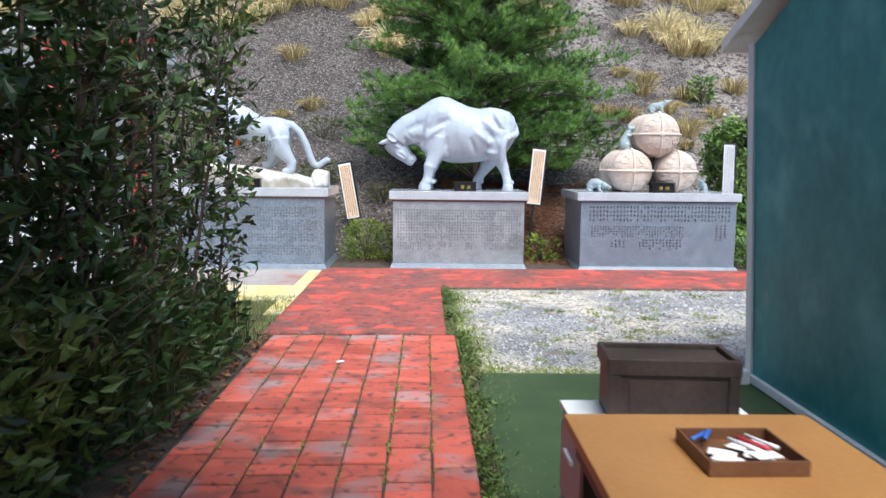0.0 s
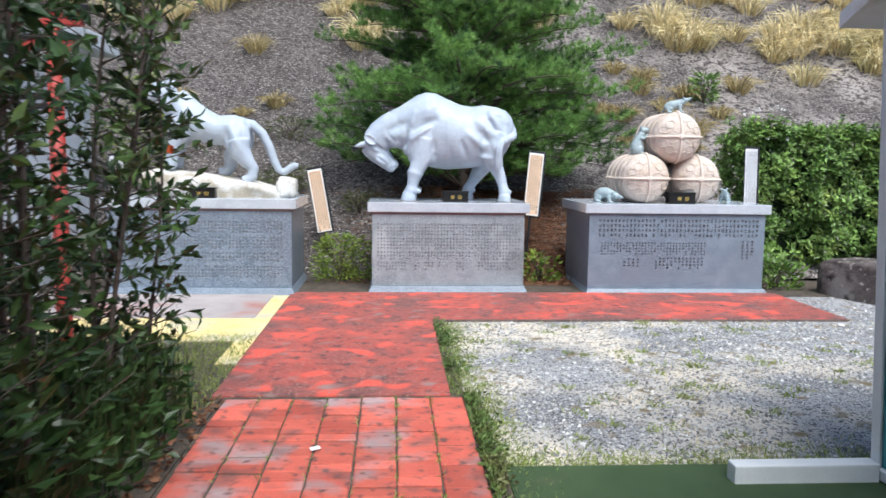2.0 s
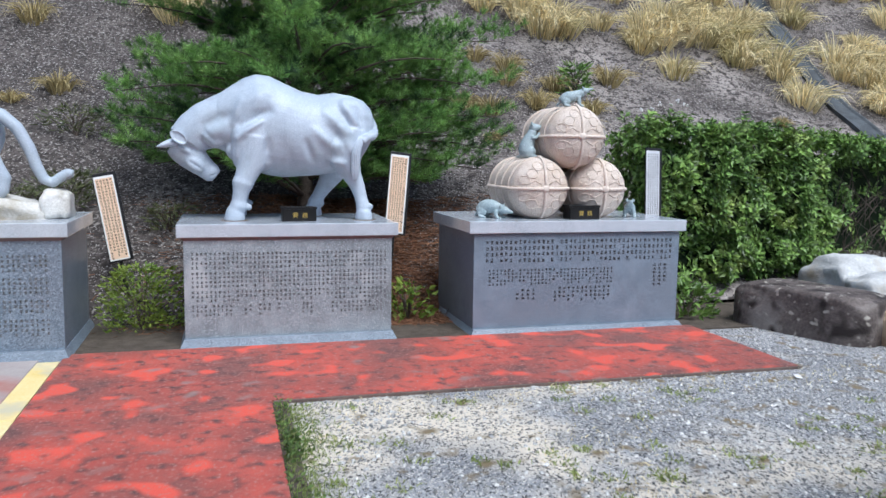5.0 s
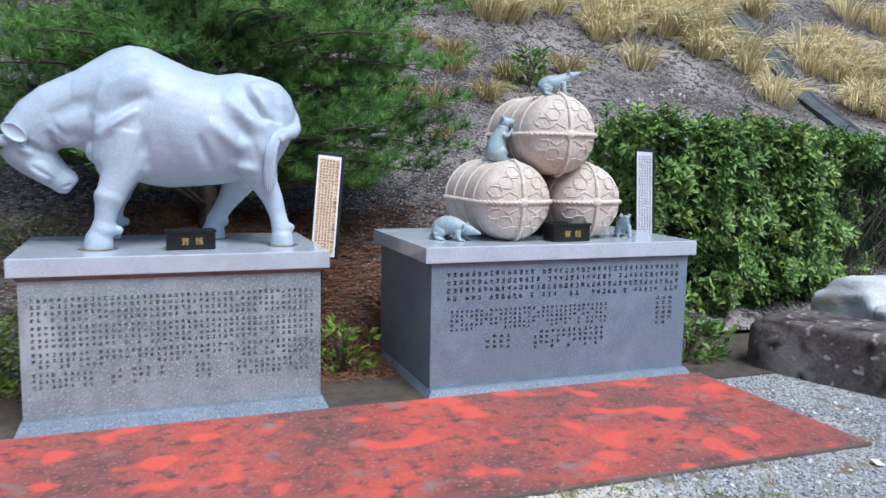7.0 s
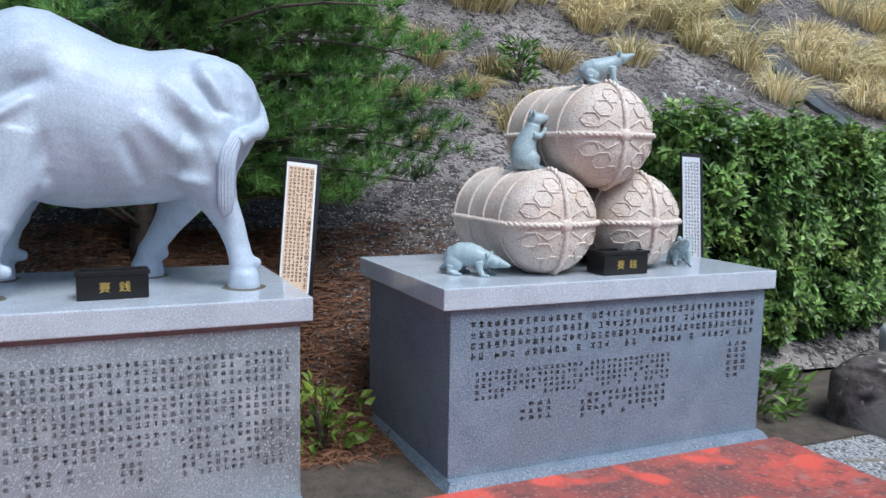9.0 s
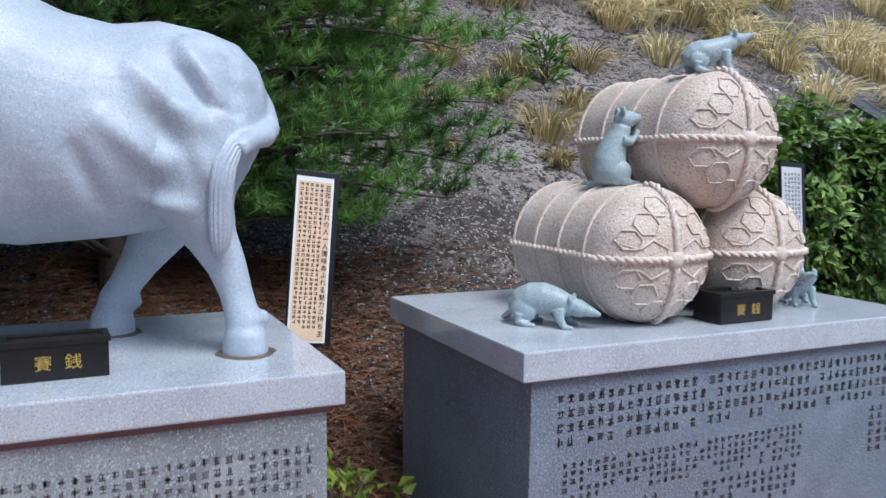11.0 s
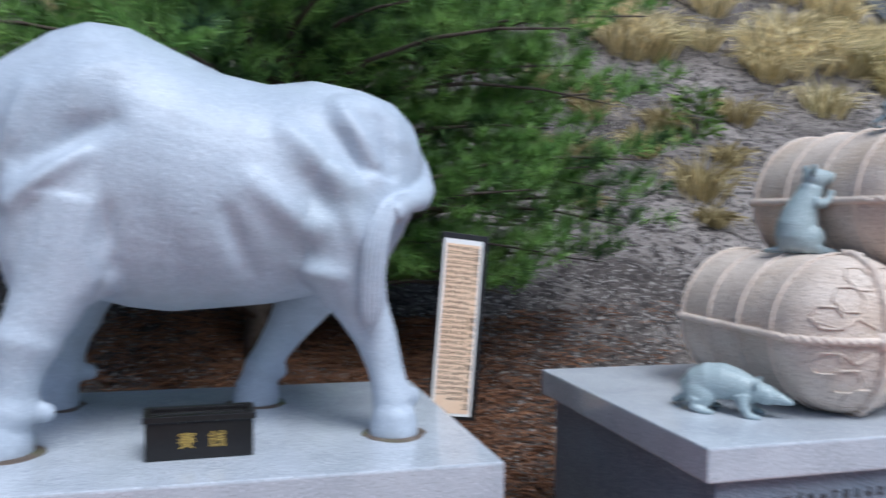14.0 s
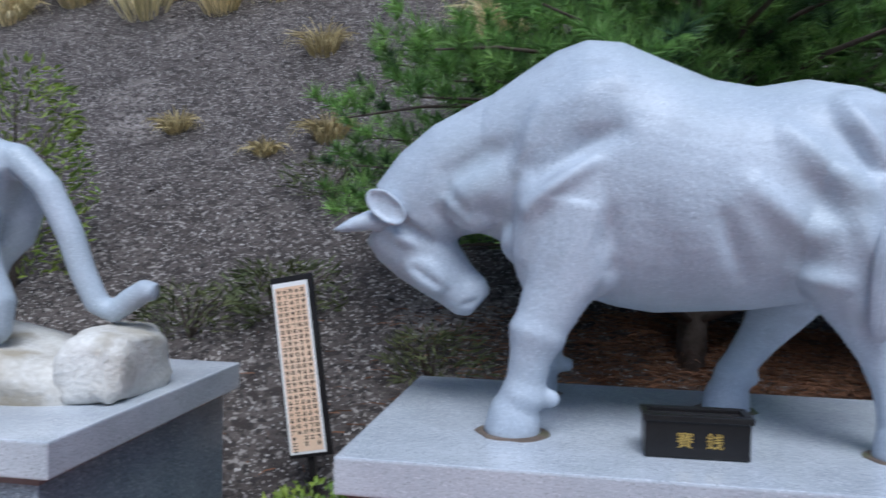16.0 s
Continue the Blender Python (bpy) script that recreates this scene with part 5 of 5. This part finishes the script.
# ---- small white building and red posts behind the shrubs ----
bl = thing("small_white_building", "small white-walled building beyond the shrubs", "building")
part("wall", block(-8.0, -3.6, 9.3, 12.0, -0.05, 2.7), CLOTH, bl)
part("roof", block(-8.3, -3.3, 9.0, 12.3, 2.7, 2.9, 0.02), CLOTH, bl)
def red_gate(x, y, w, h, z):
    """A small gate: two round posts, a dark tie beam with overhanging ends, a red lintel under a dark cap."""
    g = thing("red_gate", "small red-painted wooden gate with a dark cross beam", "gate", "red gates beside the shrubs", at=(x, y, z))
    for px in (0, -w):
        bm = bmesh.new()
        limb(bm, ((px, 0, -0.02, 0.058), (px, 0, 0.12, 0.056), (px * 0.985, 0, h, 0.05)), 16)
        part("post", bm, REDPOST, g, smooth=True)
    part("tie_beam", block(-w - 0.16, 0.16, -0.022, 0.022, h * 0.78, h * 0.78 + 0.05, 0.004), BLACK, g, "dark tie beam")
    part("lintel", block(-w - 0.2, 0.2, -0.045, 0.045, h, h + 0.09, 0.006), REDPOST, g)
    part("cap", block(-w - 0.26, 0.26, -0.06, 0.06, h + 0.092, h + 0.14, 0.006), BLACK, g, "dark capping board")
    return g


red_gate(-2.10, 7.27, 0.78, 2.33, -0.014)
red_gate(-2.80, 8.95, 0.80, 2.36, -0.004)
sign("white sign board beside the tiger's plinth", (-2.95, 11.2, 0.05), 1.4, 0.17, 0.8, -6, WHITEFACE, "", 6)


# ---- hut with teal side ----
hut = thing("hut", "white-framed hut with a teal tarpaulin side wall", "hut")
HX, Y0, Y1, EV, RG = 2.50, 0.55, 4.80, 2.06, 2.83
YM = (Y0 + Y1) / 2
bm = bmesh.new()
prof = ((Y1 - 0.03, 0.05), (Y1 - 0.03, EV), (YM, RG), (Y0 + 0.03, EV), (Y0 + 0.03, 0.05))
outer = [bm.verts.new((HX - 0.043 * z, y, z)) for y, z in prof]
inner = [bm.verts.new((HX + 0.03 - 0.043 * z, y, z)) for y, z in prof]
bm.faces.new(outer[::-1])
bm.faces.new(inner)
for i in range(5):
    j = (i + 1) % 5
    bm.faces.new((outer[i], outer[j], inner[j], inner[i]))
part("side_wall", bm, TEAL, hut, "teal tarpaulin side wall")
for yy in (Y1, Y0):
    bm = bmesh.new()
    limb(bm, ((HX - 0.005, yy, 0.0, 0.028), (HX - 0.005 - 0.043 * EV, yy, EV, 0.028)), 4)
    part("corner_post", bm, WHITEPAINT, hut, "white steel post")
part("bottom_rail", block(HX - 0.028, HX + 0.02, Y0 + 0.03, Y1 - 0.03, 0.0, 0.048, 0.004), WHITEPAINT, hut, "white bottom rail")
part("far_wall", block(HX + 0.04, 5.6, Y1 - 0.03, Y1, 0.0, EV), TEAL, hut)
part("near_wall", block(HX + 0.04, 5.6, Y0, Y0 + 0.03, 0.0, EV), TEAL, hut)
part("end_wall", block(5.57, 5.6, Y0 + 0.035, Y1 - 0.035, 0.0, EV), TEAL, hut)
for s, nm in ((1, "roof_slope"), (-1, "roof_slope")):
    bm = bmesh.new()
    e0, e1 = (YM, RG + 0.02), (YM + s * (YM - Y0 + 0.2), EV - 0.03)
    vs = [bm.verts.new((xx, y, z + dz)) for dz in (0.0, 0.07) for xx in (HX - 0.21, 5.8) for y, z in (e0, e1)]
    for f in ((0, 1, 3, 2), (4, 6, 7, 5), (0, 4, 5, 1), (2, 3, 7, 6), (0, 2, 6, 4), (1, 5, 7, 3)):
        bm.faces.new([vs[i] for i in f])
    bmesh.ops.recalc_face_normals(bm, faces=bm.faces)
    part(nm, bm, WHITEPAINT, hut, "white metal roof sheet")
tagged(part("kerb_beam", block(1.80, 2.47, 4.74, 4.83, -0.02, 0.075, 0.008), WHITEPAINT), "white painted beam lying on the turf", "beam")


# ---- unseen roof and wall, added to shade the start of the walk ----
shade_roof = thing("shelter", "unseen roof added to shade the start of the walk", "shelter")
# never in view: blocks sun and sky over the shrubs and first bricks
part("roof", block(-4.2, 0.75, -5.0, 2.2, 2.75, 2.83, 0.01), DARKWOOD, shade_roof)
part("back_wall", block(-4.2, 0.7, -5.0, -4.88, -0.03, 2.745), DARKWOOD, shade_roof)
for px, py in ((-4.1, 2.05), (0.65, -4.7)):
    part("post", block(px - 0.05, px + 0.05, py - 0.05, py + 0.05, -0.03, 2.745, 0.005), DARKWOOD, shade_roof)


# ---- desk, cabinet, box, tray ----
dk = thing("desk", "brown wooden desk beside the brick walk", "desk", at=(0.84, 0.95, 0))
part("desktop", block(0, 0.66, 0, 1.12, 0.638, 0.668, 0.005), DESKWOOD, dk, "orange-brown wooden top")
part("apron", block(0.03, 0.63, 0.03, 1.09, 0.56, 0.636), DARKWOOD, dk)
for lx in (0.04, 0.57):
    for ly in (0.04, 1.03):
        part("leg", block(lx, lx + 0.05, ly, ly + 0.05, -0.01, 0.558, 0.004), DARKWOOD, dk)
cb = thing("steel_cabinet", "pinkish-grey steel cabinet with a white top behind the desk", "cabinet")
part("body", block(0.915, 1.46, 2.10, 2.50, -0.01, 0.552, 0.006), GREYSTEEL, cb)
part("top", block(0.905, 1.47, 2.09, 2.51, 0.553, 0.572, 0.004), WHITEPAINT, cb, "white top panel")
for k in range(2):
    d = part("drawer", block(0.905, 0.913, 2.13, 2.47, 0.04 + k * 0.25, 0.27 + k * 0.25, 0.002), GREYSTEEL, cb)
    part("handle", block(0.893, 0.904, 2.24, 2.36, 0.20 + k * 0.25, 0.215 + k * 0.25, 0.003), WHITEPAINT, d, "white pull handle")
bx = thing("wooden_box", "dark brown wooden box with a raised rim on the cabinet", "box", at=(1.205, 2.365, 0.572))
bx.rotation_euler = (0, 0, radians(-4))
part("body", block(-0.185, 0.185, -0.105, 0.105, 0.0, 0.175, 0.004), DARKWOOD, bx)
part("lid", block(-0.175, 0.175, -0.095, 0.095, 0.176, 0.184, 0.002), DARKWOOD, bx)
for a in ((-0.195, 0.195, -0.115, -0.099), (-0.195, 0.195, 0.099, 0.115)):
    part("rim", block(*a, 0.15, 0.198, 0.003), DARKWOOD, bx)
for a in ((-0.195, -0.179), (0.179, 0.195)):
    part("rim", block(*a, -0.097, 0.097, 0.15, 0.198, 0.003), DARKWOOD, bx)
for px in (-0.176, 0.176):
    part("corner_post", block(px - 0.016, px + 0.016, -0.113, -0.1055, 0.0, 0.149, 0.002), DARKWOOD, bx)
part("front_panel", block(-0.13, 0.13, -0.109, -0.1055, 0.03, 0.135, 0.001), DARKWOOD, bx)
tr = thing("tray", "shallow brown wooden tray of papers and pens on the desk", "tray", at=(1.19, 1.745, 0.669))
tr.rotation_euler = (0, 0, radians(1))
part("base", block(-0.105, 0.105, -0.105, 0.105, 0, 0.006), TRAYWOOD, tr)
for a in ((-0.112, 0.112, -0.112, -0.105), (-0.112, 0.112, 0.105, 0.112)):
    part("side", block(*a, 0, 0.034, 0.002), TRAYWOOD, tr)
for a in ((-0.112, -0.105), (0.105, 0.112)):
    part("side", block(*a, -0.104, 0.104, 0, 0.034, 0.002), TRAYWOOD, tr)
rr = random.Random(4)
for i in range(9):
    ob = tagged(part("paper_slip", block(-0.032, 0.032, -0.02, 0.02, 0, 0.002), PAPER), "white slip of paper in the tray", "paper", "slips in the tray")
    ob.matrix_world = pose(1.18 + rr.uniform(-.06, .06), 1.735 + rr.uniform(-.06, .05), 0.677 + i * 0.0025, 0, 0, rr.uniform(-60, 60))
for i, (m, nm) in enumerate(((PAPER, "white marker pen in the tray"), (REDPEN, "red marker pen in the tray"), (PAPER, "white marker pen in the tray"), (BLUE, "blue marker pen in the tray"), (BLUE, "blue marker pen in the tray"))):
    bm = bmesh.new()
    limb(bm, ((-0.042, 0, 0, 0.0045), (0.022, 0, 0, 0.0045), (0.024, 0, 0, 0.0052), (0.044, 0, 0, 0.0052)), 10)
    ob = tagged(part("marker_pen", bm, m, smooth=True), nm, "pen", "pens in the tray")
    ob.matrix_world = pose(1.20 + 0.025 * i - (0.16 if i > 2 else 0), 1.745 + (0.06 if i > 2 else 0) + 0.012 * (i % 3), 0.70, 0, 4, -55 if i < 3 else 8 + 14 * i)


# ---- brick walk ----
walkbed = tagged(part("floor", block(-0.73, 0.70, -3.0, 6.115, -0.12, -0.011), SOIL), "dark earth between the red bricks", "path", kind="structure")


def brick_mesh(w, d):
    bm = block(-w / 2, w / 2, -d / 2, d / 2, -0.045, 0.0, 0.0)
    top = [e for e in bm.edges if all(v.co.z > -0.001 for v in e.verts)]
    bmesh.ops.bevel(bm, geom=top, offset=0.005, segments=1, affect="EDGES")
    me = bpy.data.meshes.new("brick")
    bm.to_mesh(me)
    bm.free()
    me.materials.append(REDBRICK)
    return me


pitch = 0.2025
full, half_brick, edge_brick = brick_mesh(pitch - 0.009, 0.191), brick_mesh(pitch - 0.009, 0.0915), brick_mesh(pitch - 0.009, 0.258)
rb = random.Random(12)
for col in range(7):
    y = 6.105 - rb.uniform(0.0, 0.06)
    while y > -0.1:
        if col == 6:
            me, step = edge_brick, 0.27
        else:
            me, step = (half_brick, 0.1025) if rb.random() < 0.62 else (full, 0.203)
        if not (col == 0 and y < 3.0 and rb.random() < 0.05):
            ob = new("brick", me)
            ob.parent = walkbed
            ob.location = (-0.715 + pitch * (col + 0.5) + rb.uniform(-.002, .002), y - step / 2, rb.uniform(-0.008, 0.002))
            ob.rotation_euler = (rb.uniform(-.014, .014), rb.uniform(-.014, .014), rb.uniform(-.015, .015))
        y -= step
# weeds in the joints
n = 2600
col = rng.choice([4, 5, 5, 5, 6, 6, 1, 2, 3], n)
y = rng.choice(rng.uniform(1.5, 6.1, 40), n) + rng.normal(0, 0.03, n)
b = np.stack([-0.715 + pitch * col + rng.normal(0, 0.008, n), y, np.full(n, -0.02)], 1)
tagged(blades("joint_weeds", b, rng.uniform(0.02, 0.05, n), rng.normal(0, 0.6, (n, 3)) * np.array([1, 1, 0]), 0.003, GREENGRASS, seed=14), "small weeds growing in the brick joints", "weeds", kind="stuff")

for x, y, w, a in ((-0.10, 5.21, 0.05, 20), (4.30, 8.22, 0.07, 70), (4.47, 8.05, 0.03, 10), (1.9, 7.1, 0.03, 40)):
    ob = tagged(part("paper_scrap", block(-w / 2, w / 2, -w / 3, w / 3, 0, 0.006, 0.002), PAPER), "small white scrap lying on the ground", "scrap", "litter scraps")
    ob.matrix_world = pose(x, y, 0.002 if x < 1 else -0.012, 4, -5, a)


def pad(x, y, r, z, seed):
    """A thin ragged bed of mortar under a hoof."""
    rp = random.Random(seed)
    bm = bmesh.new()
    lo = [bm.verts.new((x + r * q * math.cos(a), y + r * q * 0.95 * math.sin(a), z)) for a, q in ((i * math.pi / 10, rp.uniform(0.92, 1.12)) for i in range(20))]
    hi = [bm.verts.new((x + (v.co.x - x) * 0.93, y + (v.co.y - y) * 0.93, z + 0.006)) for v in lo]
    skin(bm, [lo, hi])
    tagged(part("mortar_bed", bm, MORTAR), "thin brownish mortar bed under a stone hoof", "mortar", "mortar beds")


MORTAR = mat("brown_mortar", (0.085, 0.065, 0.05), (0.20, 0.155, 0.13), 20, 0.9, 0.3, c=(0.08, 0.10, 0.04), cscale=5, cut=(0.5, 0.65))
for i, (x, y, r) in enumerate(((0.447, 10.36, 0.108), (0.475, 10.90, 0.104), (1.525, 10.34, 0.096), (1.14, 10.83, 0.103))):
    pad(x, y, r, 0.962, i)
